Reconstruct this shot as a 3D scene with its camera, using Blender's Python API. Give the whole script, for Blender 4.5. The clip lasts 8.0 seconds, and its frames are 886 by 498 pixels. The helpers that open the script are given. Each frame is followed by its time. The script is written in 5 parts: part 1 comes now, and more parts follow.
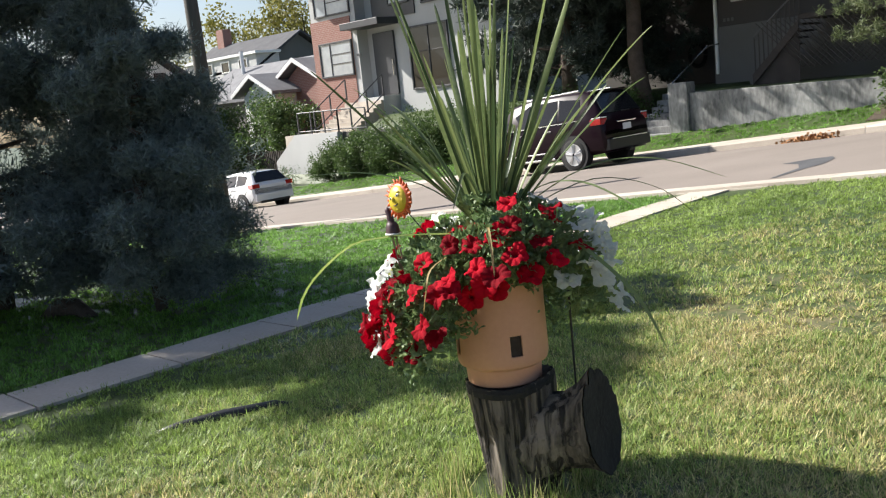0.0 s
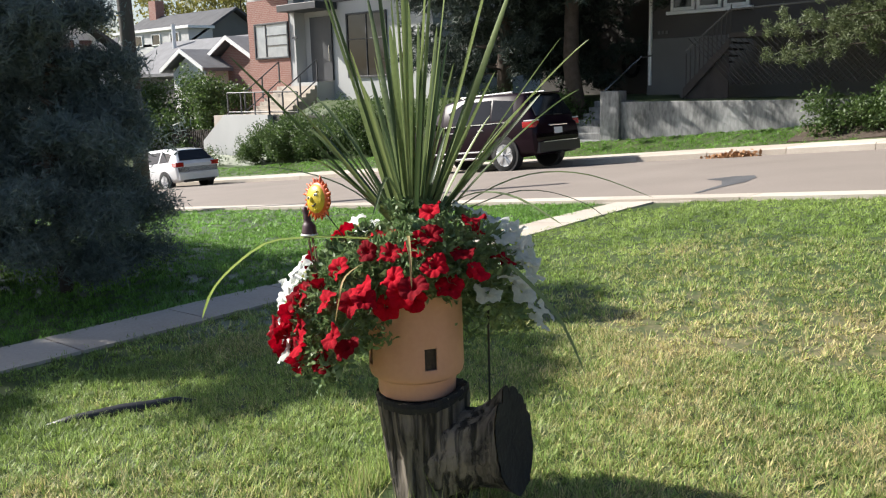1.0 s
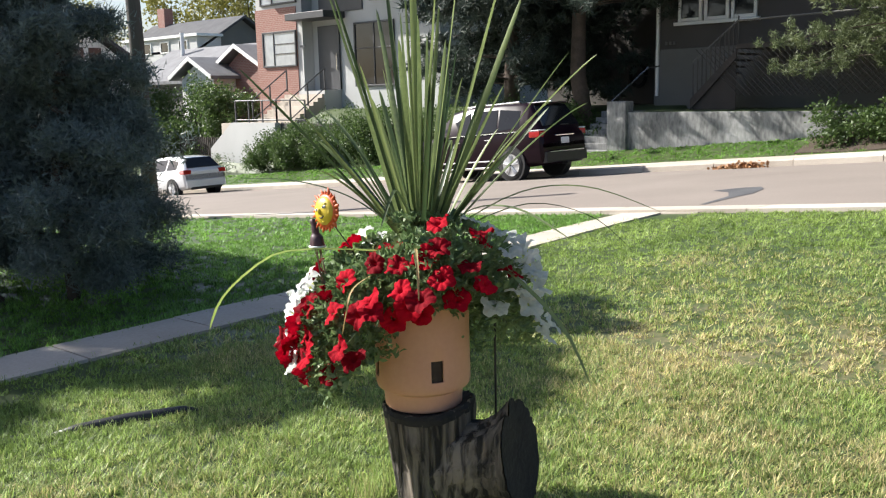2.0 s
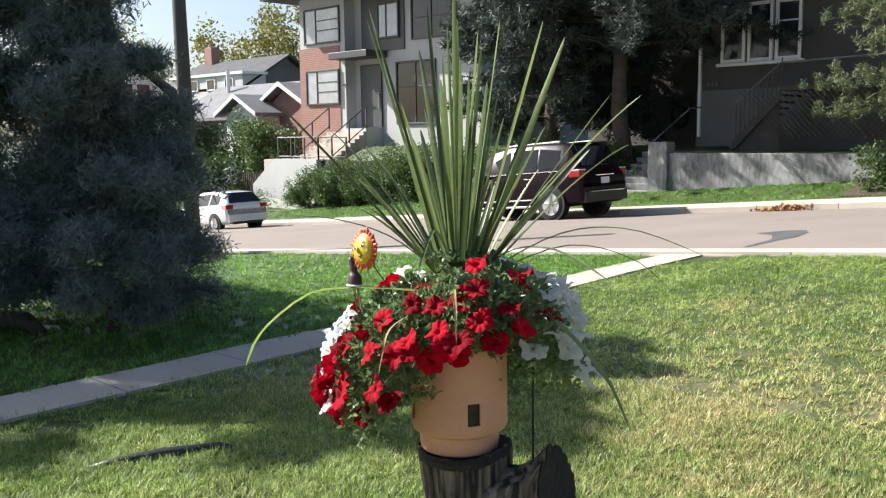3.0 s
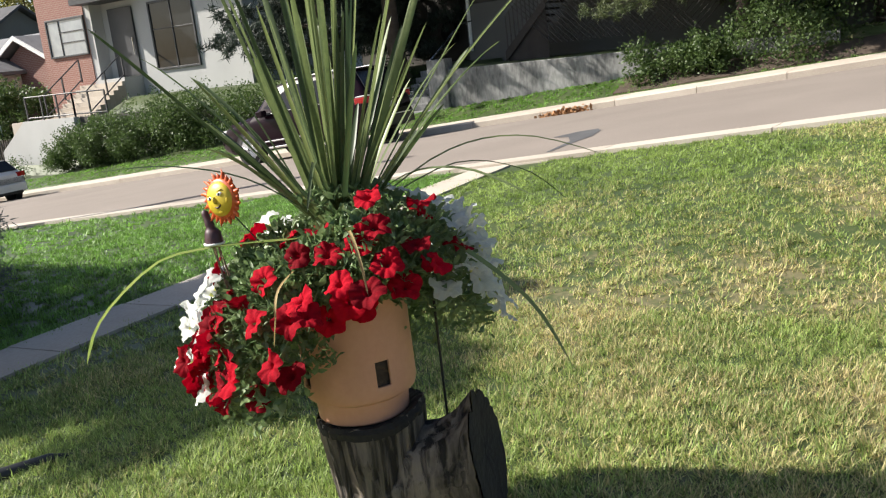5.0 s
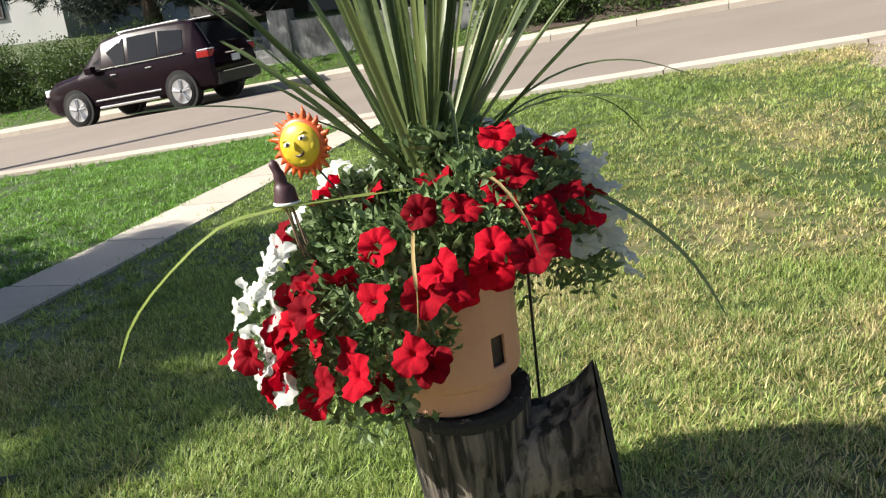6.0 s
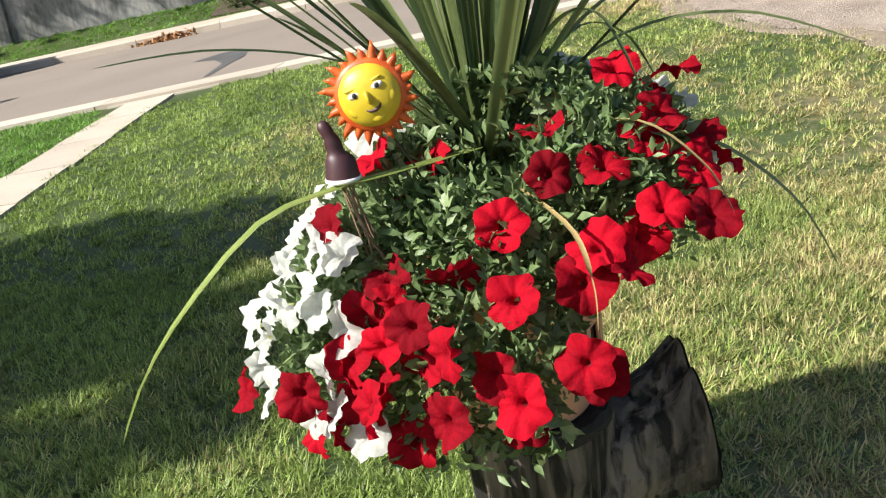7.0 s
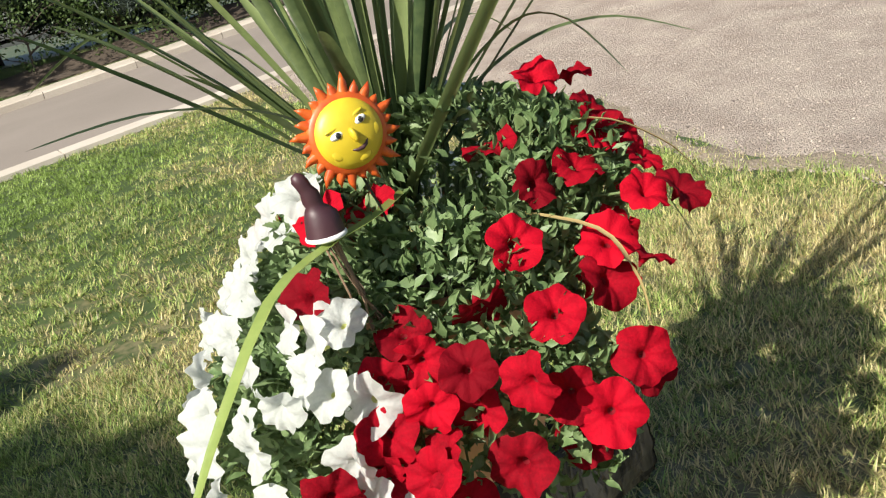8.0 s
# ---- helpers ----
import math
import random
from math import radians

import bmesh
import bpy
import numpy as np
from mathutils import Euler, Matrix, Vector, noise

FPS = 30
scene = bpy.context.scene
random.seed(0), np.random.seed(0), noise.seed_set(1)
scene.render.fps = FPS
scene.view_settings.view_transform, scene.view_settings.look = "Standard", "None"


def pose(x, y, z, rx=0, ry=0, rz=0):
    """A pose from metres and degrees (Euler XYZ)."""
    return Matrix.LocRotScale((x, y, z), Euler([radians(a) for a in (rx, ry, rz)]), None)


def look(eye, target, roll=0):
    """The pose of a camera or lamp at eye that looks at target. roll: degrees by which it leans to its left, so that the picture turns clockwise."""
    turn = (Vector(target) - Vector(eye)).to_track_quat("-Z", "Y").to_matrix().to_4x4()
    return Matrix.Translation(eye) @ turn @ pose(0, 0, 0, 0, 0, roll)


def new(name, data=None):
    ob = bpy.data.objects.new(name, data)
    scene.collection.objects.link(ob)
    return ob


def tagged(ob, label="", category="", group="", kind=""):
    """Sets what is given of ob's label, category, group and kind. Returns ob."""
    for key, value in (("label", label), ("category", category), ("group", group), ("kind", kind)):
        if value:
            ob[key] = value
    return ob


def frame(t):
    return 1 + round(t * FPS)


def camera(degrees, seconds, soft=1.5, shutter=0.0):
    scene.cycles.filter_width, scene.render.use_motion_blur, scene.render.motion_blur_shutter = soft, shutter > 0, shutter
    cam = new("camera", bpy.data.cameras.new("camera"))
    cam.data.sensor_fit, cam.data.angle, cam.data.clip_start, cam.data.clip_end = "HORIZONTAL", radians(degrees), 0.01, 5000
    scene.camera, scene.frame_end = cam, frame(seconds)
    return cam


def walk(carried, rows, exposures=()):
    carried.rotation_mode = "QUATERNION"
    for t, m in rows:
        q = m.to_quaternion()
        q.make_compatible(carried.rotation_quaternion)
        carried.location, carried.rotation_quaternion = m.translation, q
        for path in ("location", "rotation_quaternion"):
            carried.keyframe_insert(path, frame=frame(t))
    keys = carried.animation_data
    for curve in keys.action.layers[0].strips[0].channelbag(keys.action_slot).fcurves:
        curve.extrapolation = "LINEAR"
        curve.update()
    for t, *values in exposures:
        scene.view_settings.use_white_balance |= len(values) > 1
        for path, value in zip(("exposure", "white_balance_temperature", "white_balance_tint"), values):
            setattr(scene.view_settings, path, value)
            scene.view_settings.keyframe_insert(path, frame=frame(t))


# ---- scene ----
cam = camera(52.8, 8.0, 1.2)
PATH = [
    (0, (0.315, -0.076, 1.572), (-1.101, 1.297, 1.239), -6.0),
    (0.5, (0.166, 0.022, 1.586), (-1.176, 1.486, 1.349), -2.6),
    (1, (0.239, 0.043, 1.602), (-1.054, 1.525, 1.241), -1.7),
    (2.5, (0.238, 0.034, 1.621), (-1.09, 1.497, 1.313), -1.0),
    (3, (0.215, 0.059, 1.623), (-1.16, 1.488, 1.366), -0.8),
    (3.5, (0.218, 0.079, 1.614), (-1.181, 1.49, 1.388), -1.4),
    (4, (0.189, 0.102, 1.58), (-1.157, 1.558, 1.317), -3.3),
    (4.5, (-0.074, 0.101, 1.6), (-1.229, 1.696, 1.249), -5.0),
    (4.7, (-0.177, 0.139, 1.586), (-1.259, 1.774, 1.195), -6.0),
    (5.8, (-1.009, 0.405, 1.539), (-1.726, 2.196, 1.013), -6.2),
    (6, (-1.235, 0.345, 1.529), (-1.871, 2.153, 0.958), -6.8),
    (6.5, (-1.595, 0.448, 1.491), (-2.045, 2.297, 0.875), -6.7),
    (7, (-2.019, 0.699, 1.467), (-2.105, 2.574, 0.777), -7.6),
    (7.5, (-2.435, 0.719, 1.475), (-1.885, 2.515, 0.79), -10.5),
    (8, (-2.613, 0.938, 1.436), (-1.818, 2.662, 0.807), -13.0),
]
walk(cam, [(t, look(eye, target, roll)) for t, eye, target, roll in PATH],
     [(0, 1.11, 6100, 11), (1, 1.06, 6100, 11), (2.3, 1.28, 6050, 11), (3, 1.29, 6050, 11), (3.5, 1.16, 6100, 11), (4.5, 1.02, 6200, 11), (6, 1.10, 6350, 10), (7, 1.03, 6300, 9), (7.5, 0.93, 6300, 8), (8, 0.86, 6300, 8)])

# ---- world, sun and exposure ----
SUN_AZ, SUN_EL = math.atan2(0.37, 0.93), radians(37.5)
world = bpy.data.worlds.new("sky")
scene.world = world
world.use_nodes = True
wn = world.node_tree
sky = wn.nodes.new("ShaderNodeTexSky")
sky.sky_type, sky.sun_disc = "NISHITA", False
sky.sun_elevation = SUN_EL
sun_from = Vector((-math.cos(SUN_AZ) * math.cos(SUN_EL), -math.sin(SUN_AZ) * math.cos(SUN_EL), math.sin(SUN_EL)))
sky.sun_rotation = math.atan2(sun_from.x, sun_from.y)
sky.dust_density, sky.air_density = 2.2, 1.0
wn.links.new(sky.outputs[0], wn.nodes["Background"].inputs[0])
wn.nodes["Background"].inputs[1].default_value = 0.067
sun = new("sun", bpy.data.lights.new("sun", "SUN"))
sun.data.energy, sun.data.angle, sun.data.color = 5.0, radians(0.53), (1.0, 0.93, 0.81)
sun.matrix_world = look(sun_from * 50, (0, 0, 0))

# ---- materials ----


def material(name, dark, light, rough=0.8, coarse=2.0, fine=40.0, bump=0.3, metal=0.0, coat=0.0, thin=0.0, spread=0.5, per_object=0.0, relief=0.004, shine=0.5):
    """A surface whose colour wanders between dark and light at two scales, with a fine relief."""
    m = bpy.data.materials.new(name)
    m.use_nodes = True
    t = m.node_tree
    b = t.nodes["Principled BSDF"]
    at = t.nodes.new("ShaderNodeTexCoord").outputs["Object"]
    big, small = t.nodes.new("ShaderNodeTexNoise"), t.nodes.new("ShaderNodeTexNoise")
    big.inputs["Scale"].default_value, small.inputs["Scale"].default_value = coarse, fine
    big.inputs["Detail"].default_value, small.inputs["Detail"].default_value = 4, 3
    for n in (big, small):
        t.links.new(at, n.inputs["Vector"])
    both = t.nodes.new("ShaderNodeMix")
    both.inputs[0].default_value = 0.4
    t.links.new(big.outputs[0], both.inputs[2])
    t.links.new(small.outputs[0], both.inputs[3])
    level = both.outputs[0]
    if per_object:
        info = t.nodes.new("ShaderNodeObjectInfo")
        add = t.nodes.new("ShaderNodeMath")
        add.operation = "MULTIPLY_ADD"
        add.inputs[1].default_value = per_object
        t.links.new(info.outputs["Random"], add.inputs[0])
        t.links.new(level, add.inputs[2])
        sub = t.nodes.new("ShaderNodeMath")
        sub.operation = "SUBTRACT"
        sub.inputs[1].default_value = per_object / 2
        t.links.new(add.outputs[0], sub.inputs[0])
        level = sub.outputs[0]
    ramp = t.nodes.new("ShaderNodeValToRGB")
    ramp.color_ramp.elements[0].position, ramp.color_ramp.elements[1].position = 0.5 - spread / 2, 0.5 + spread / 2
    ramp.color_ramp.elements[0].color, ramp.color_ramp.elements[1].color = (*dark, 1), (*light, 1)
    t.links.new(level, ramp.inputs[0])
    t.links.new(ramp.outputs[0], b.inputs["Base Color"])
    b.inputs["Roughness"].default_value, b.inputs["Metallic"].default_value = rough, metal
    b.inputs["Coat Weight"].default_value, b.inputs["Specular IOR Level"].default_value = coat, shine
    if bump:
        k = t.nodes.new("ShaderNodeBump")
        k.inputs["Strength"].default_value, k.inputs["Distance"].default_value = bump, relief
        t.links.new(small.outputs[0], k.inputs["Height"])
        t.links.new(k.outputs[0], b.inputs["Normal"])
    if thin:
        glow, mix = t.nodes.new("ShaderNodeBsdfTranslucent"), t.nodes.new("ShaderNodeMixShader")
        t.links.new(ramp.outputs[0], glow.inputs["Color"])
        mix.inputs[0].default_value = thin
        t.links.new(b.outputs[0], mix.inputs[1])
        t.links.new(glow.outputs[0], mix.inputs[2])
        t.links.new(mix.outputs[0], t.nodes["Material Output"].inputs["Surface"])
    return m


def lawn_material(name, thin, straw=0.0):
    """Grass, green with broad straw-coloured patches; straw shifts how few of them there are."""
    # the sheet without thin is darkened, as shade in the gaps between blades
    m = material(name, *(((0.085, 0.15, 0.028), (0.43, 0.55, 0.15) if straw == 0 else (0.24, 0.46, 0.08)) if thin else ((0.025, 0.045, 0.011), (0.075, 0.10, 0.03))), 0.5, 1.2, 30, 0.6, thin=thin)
    t = m.node_tree
    ramp = next(n for n in t.nodes if n.type == "VALTORGB")
    at = t.nodes.new("ShaderNodeNewGeometry").outputs["Position"]
    patch, fleck, add, mask, mix = (t.nodes.new("ShaderNode" + k) for k in ("TexNoise", "TexNoise", "Math", "MapRange", "Mix"))
    patch.inputs["Scale"].default_value, fleck.inputs["Scale"].default_value = 0.5, 22
    patch.inputs["Detail"].default_value, patch.inputs["Roughness"].default_value = 5, 0.62
    t.links.new(at, patch.inputs["Vector"])
    t.links.new(at, fleck.inputs["Vector"])
    add.operation = "MULTIPLY_ADD"
    add.inputs[1].default_value = 0.55
    t.links.new(t.nodes.new("ShaderNodeNewGeometry").outputs["Random Per Island"] if thin else fleck.outputs[0], add.inputs[0])
    steep = t.nodes.new("ShaderNodeMath")
    steep.operation, steep.inputs[1].default_value, steep.inputs[2].default_value = "MULTIPLY_ADD", 1.9, -0.45
    t.links.new(patch.outputs[0], steep.inputs[0])
    # the lawn is drier towards the drive, lusher near the path and the street
    split, dry, wet, sum_x, sum_y = (t.nodes.new("ShaderNode" + k) for k in ("SeparateXYZ", "MapRange", "MapRange", "Math", "Math"))
    t.links.new(at, split.inputs[0])
    for node, socket, near, far, low, high in ((dry, 0, -4.6, -1.2, -0.36, 0.07), (wet, 1, 4.2, 8.0, 0.0, -0.14)):
        t.links.new(split.outputs[socket], node.inputs[0])
        node.inputs[1].default_value, node.inputs[2].default_value, node.inputs[3].default_value, node.inputs[4].default_value = near, far, low, high
    t.links.new(steep.outputs[0], sum_x.inputs[0])
    t.links.new(dry.outputs[0], sum_x.inputs[1])
    t.links.new(sum_x.outputs[0], sum_y.inputs[0])
    t.links.new(wet.outputs[0], sum_y.inputs[1])
    t.links.new(sum_y.outputs[0], add.inputs[2])
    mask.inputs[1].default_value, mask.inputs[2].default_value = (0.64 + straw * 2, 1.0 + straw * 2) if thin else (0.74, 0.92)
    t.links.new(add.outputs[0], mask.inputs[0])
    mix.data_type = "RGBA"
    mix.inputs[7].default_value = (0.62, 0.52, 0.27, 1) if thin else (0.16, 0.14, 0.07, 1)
    t.links.new(mask.outputs[0], mix.inputs[0])
    t.links.new(ramp.outputs[0], mix.inputs[6])
    shade = mix
    if thin:
        # every blade is a little lighter or darker than the next
        chance, vary, shade = (t.nodes.new("ShaderNode" + k) for k in ("Math", "MapRange", "Mix"))
        chance.operation, chance.inputs[1].default_value = "PINGPONG", 0.073
        t.links.new(t.nodes.new("ShaderNodeNewGeometry").outputs["Random Per Island"], chance.inputs[0])
        vary.inputs[2].default_value, vary.inputs[3].default_value, vary.inputs[4].default_value = 0.073, 0.45, 1.55
        t.links.new(chance.outputs[0], vary.inputs[0])
        shade.data_type, shade.blend_type = "RGBA", "MULTIPLY"
        shade.inputs[0].default_value = 1.0
        t.links.new(mix.outputs[2], shade.inputs[6])
        t.links.new(vary.outputs[0], shade.inputs[7])
    for link in list(ramp.outputs[0].links):
        if link.to_node != mix:
            t.links.new(shade.outputs[2], link.to_socket)
    return m


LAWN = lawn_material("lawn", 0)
BLADE = lawn_material("grass_blade", 0.45)
BLADE_GREEN = lawn_material("lush_grass_blade", 0.40, 0.16)
ASPHALT = material("road_surface", (0.17, 0.142, 0.12), (0.235, 0.20, 0.172), 0.9, 0.6, 60, 0.4)
CONCRETE = material("concrete", (0.36, 0.31, 0.255), (0.52, 0.465, 0.395), 0.9, 1.5, 50, 0.4, per_object=0.3)
OLD_CONCRETE = material("stained_concrete", (0.09, 0.092, 0.09), (0.33, 0.33, 0.32), 0.9, 2.2, 14, 0.4, spread=0.3)
GRAVEL = material("gravel", (0.25, 0.195, 0.16), (0.47, 0.395, 0.33), 0.95, 3, 90, 1.0, relief=0.03, spread=0.4)
PEBBLE = material("pebble", (0.12, 0.09, 0.075), (0.50, 0.43, 0.37), 0.9, 35, 90, 0.3, spread=0.3)
DIRT = material("dry_dirt", (0.17, 0.135, 0.095), (0.32, 0.26, 0.19), 0.95, 6, 60, 1.0, relief=0.02)
SOIL = material("soil", (0.035, 0.025, 0.018), (0.09, 0.065, 0.045), 0.95, 8, 60, 0.8, relief=0.01)
NEEDLE = material("pine_needle", (0.020, 0.032, 0.025), (0.068, 0.092, 0.072), 0.6, 1.5, 12, 0, thin=0.25)
# needles greyed and lightened: the glare haze over the near pines is in their colour
NEEDLE_HAZED = material("hazed_needle", (0.07, 0.093, 0.086), (0.21, 0.25, 0.225), 0.55, 1.5, 12, 0, thin=0.35)
# yellow-green of its own, with sunlight on the crown lightened into the colour
NEEDLE_LIGHT = material("sunny_needle", (0.058, 0.085, 0.036), (0.17, 0.20, 0.09), 0.6, 1.5, 12, 0, thin=0.35)
LEAF = material("tree_leaf", (0.04, 0.08, 0.02), (0.10, 0.15, 0.04), 0.55, 2, 10, 0, thin=0.4)
LEAF_YELLOW = material("autumn_leaf", (0.12, 0.13, 0.03), (0.28, 0.25, 0.06), 0.6, 1, 6, 0, thin=0.4)
BARK = material("bark", (0.045, 0.033, 0.025), (0.13, 0.10, 0.08), 0.95, 5, 30, 0.9, relief=0.02)
STUCCO = material("grey_stucco", (0.40, 0.40, 0.39), (0.52, 0.52, 0.51), 0.9, 0.8, 60, 0.3)
# the bungalow's own taupe; on the terrace return it stands in for shade
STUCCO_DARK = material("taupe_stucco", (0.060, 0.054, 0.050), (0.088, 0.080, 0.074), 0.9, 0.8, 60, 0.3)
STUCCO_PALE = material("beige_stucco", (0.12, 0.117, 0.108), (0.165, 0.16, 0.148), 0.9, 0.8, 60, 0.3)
TRIM_WHITE = material("white_trim", (0.68, 0.68, 0.66), (0.80, 0.80, 0.78), 0.6, 3, 30, 0.1)
TRIM_DARK = material("dark_trim", (0.035, 0.036, 0.04), (0.055, 0.056, 0.06), 0.5, 3, 30, 0.1)
SHINGLE = material("grey_shingle", (0.13, 0.13, 0.135), (0.23, 0.23, 0.24), 0.95, 1.5, 30, 0.6)
SHINGLE_DARK = material("dark_shingle", (0.05, 0.05, 0.055), (0.10, 0.10, 0.105), 0.95, 1.5, 30, 0.6)
WOOD_DARK = material("dark_wood", (0.03, 0.024, 0.02), (0.065, 0.053, 0.045), 0.8, 4, 30, 0.4)
POLE_WOOD = material("pole_wood", (0.045, 0.04, 0.036), (0.10, 0.09, 0.08), 0.9, 4, 40, 0.6)
# blinds behind the panes, with the whitish sky reflection put into the colour
BLIND_SKY = material("blinds_and_sky_in_glass", (0.22, 0.25, 0.28), (0.42, 0.45, 0.48), 0.06, 0.8, 3, 0.02, coat=1.0)
GLASS = material("window_glass", (0.015, 0.018, 0.02), (0.03, 0.033, 0.036), 0.06, 1, 3, 0.02, coat=0.2, shine=0.4)
PAINT_PLUM = material("plum_car_paint", (0.007, 0.002, 0.0048), (0.011, 0.003, 0.0075), 0.3, 2, 20, 0, coat=0.14, shine=0.10)
CAR_GLASS = material("tinted_car_glass", (0.008, 0.009, 0.011), (0.014, 0.015, 0.018), 0.08, 1, 3, 0.0, coat=0.15, shine=0.25)
PAINT_WHITE = material("white_car_paint", (0.70, 0.70, 0.70), (0.76, 0.76, 0.76), 0.3, 2, 20, 0, coat=1.0)
RUBBER = material("rubber", (0.007, 0.007, 0.007), (0.016, 0.016, 0.016), 0.85, 5, 40, 0.2)
RIM_SILVER = material("silver_rim_paint", (0.42, 0.42, 0.43), (0.56, 0.56, 0.57), 0.38, 5, 40, 0, metal=0.6)
CHROME = material("chrome", (0.6, 0.6, 0.6), (0.75, 0.75, 0.75), 0.18, 5, 40, 0, metal=1.0)
PLASTIC_BLACK = material("black_plastic", (0.012, 0.012, 0.013), (0.022, 0.022, 0.024), 0.45, 5, 40, 0.05)
TAIL_RED = material("tail_lamp_red", (0.28, 0.003, 0.006), (0.36, 0.005, 0.01), 0.12, 5, 40, 0, coat=1.0)
LAMP_CLEAR = material("clear_lamp", (0.6, 0.6, 0.6), (0.72, 0.72, 0.72), 0.1, 5, 40, 0, coat=1.0)
TERRACOTTA = material("terracotta_plastic", (0.52, 0.27, 0.17), (0.60, 0.33, 0.215), 0.62, 4, 60, 0.08)
PETAL_RED = material("red_petal", (0.17, 0.0008, 0.007), (0.44, 0.0015, 0.015), 0.8, 40, 200, 0.4, thin=0.28, per_object=0.7, shine=0.12)
PETAL_WHITE = material("white_petal", (0.64, 0.66, 0.64), (0.83, 0.84, 0.81), 0.7, 40, 160, 0.6, thin=0.58, shine=0.2)
THROAT = material("dark_flower_throat", (0.13, 0.002, 0.008), (0.26, 0.003, 0.012), 0.7, 60, 200, 0, thin=0.2)
THROAT_PALE = material("greenish_flower_throat", (0.55, 0.58, 0.18), (0.68, 0.70, 0.30), 0.7, 60, 200, 0, thin=0.3)
PETUNIA_LEAF = material("petunia_leaf", (0.085, 0.15, 0.05), (0.32, 0.41, 0.19), 0.5, 14, 80, 0.1, thin=0.3, per_object=0.3)
SPIKE_LEAF = material("spike_leaf", (0.045, 0.075, 0.03), (0.20, 0.25, 0.095), 0.44, 3, 60, 0.1, thin=0.35, per_object=0.8)
# lit copy of the spike leaf: sun on the first arch put into its colour
SPIKE_SUNLIT = material("sunlit_leaf", (0.20, 0.28, 0.07), (0.36, 0.44, 0.13), 0.35, 3, 60, 0.1, thin=0.4)
SPIKE_DRY = material("dry_leaf", (0.30, 0.22, 0.09), (0.45, 0.35, 0.15), 0.7, 5, 60, 0.1, thin=0.3)
SUN_YELLOW = material("yellow_glaze", (0.50, 0.36, 0.015), (0.62, 0.48, 0.03), 0.45, 12, 60, 0.1)
SUN_ORANGE = material("orange_glaze", (0.36, 0.022, 0.005), (0.62, 0.14, 0.015), 0.45, 45, 60, 0.1)
MAROON = material("maroon_glaze", (0.032, 0.011, 0.016), (0.065, 0.024, 0.032), 0.5, 10, 60, 0.1)
STRAW = material("twig", (0.16, 0.10, 0.06), (0.30, 0.20, 0.13), 0.8, 10, 60, 0.2)
DRY_LEAVES = material("fallen_leaves", (0.22, 0.10, 0.04), (0.42, 0.23, 0.10), 0.8, 6, 30, 0.3)


def streaked(m, scale):
    """Stretches a material's grain into streaks."""
    t = m.node_tree
    for n in [k for k in t.nodes if k.type == "TEX_NOISE"]:
        mp = t.nodes.new("ShaderNodeMapping")
        mp.inputs["Scale"].default_value = scale
        t.links.new(n.inputs["Vector"].links[0].from_socket, mp.inputs["Vector"])
        t.links.new(mp.outputs[0], n.inputs["Vector"])
    return m


def weathered_wood():
    """Bare, grey-brown wood with charcoal streaks and long dark cracks that run up the stump."""
    m = material("weathered_wood", (0.007, 0.0062, 0.0055), (0.20, 0.168, 0.135), 0.85, 7, 38, 1.0, spread=0.26, relief=0.012)
    t = m.node_tree
    b, ramp = t.nodes["Principled BSDF"], next(n for n in t.nodes if n.type == "VALTORGB")
    crack, depth, shade, bump = (t.nodes.new("ShaderNode" + k) for k in ("TexNoise", "MapRange", "Mix", "Bump"))
    crack.inputs["Scale"].default_value, crack.inputs["Detail"].default_value, crack.inputs["Distortion"].default_value = 26, 5, 0.6
    t.links.new(next(n for n in t.nodes if n.type == "TEX_COORD").outputs["Object"], crack.inputs["Vector"])
    depth.inputs[1].default_value, depth.inputs[2].default_value, depth.inputs[3].default_value = 0.40, 0.52, 0.10
    t.links.new(crack.outputs[0], depth.inputs[0])
    shade.data_type, shade.blend_type = "RGBA", "MULTIPLY"
    shade.inputs[0].default_value = 1.0
    t.links.new(ramp.outputs[0], shade.inputs[6])
    t.links.new(depth.outputs[0], shade.inputs[7])
    t.links.new(shade.outputs[2], b.inputs["Base Color"])
    bump.inputs["Distance"].default_value = 0.012
    t.links.new(depth.outputs[0], bump.inputs["Height"])
    t.links.new(b.inputs["Normal"].links[0].from_socket, bump.inputs["Normal"])
    t.links.new(bump.outputs[0], b.inputs["Normal"])
    return streaked(m, (1.0, 1.0, 0.13))


streaked(OLD_CONCRETE, (1.0, 1.0, 0.35))
streaked(STUCCO, (1.0, 1.0, 0.5))
streaked(POLE_WOOD, (1.0, 1.0, 0.1))
WEATHERED = weathered_wood()
CHARRED = material("charred_wood", (0.006, 0.006, 0.006), (0.03, 0.028, 0.026), 0.9, 12, 60, 0.8, relief=0.006)

# ---- mesh helpers ----


def part(name, bm, mat, parent=None, label="", smooth=False):
    """One mesh object from a bmesh, under a thing or a part."""
    me = bpy.data.meshes.new(name)
    bm.to_mesh(me)
    bm.free()
    me.materials.append(mat)
    if smooth:
        me.shade_smooth()
    ob = new(name, me)
    ob.parent = parent
    if label:
        ob["label"] = label
    return ob


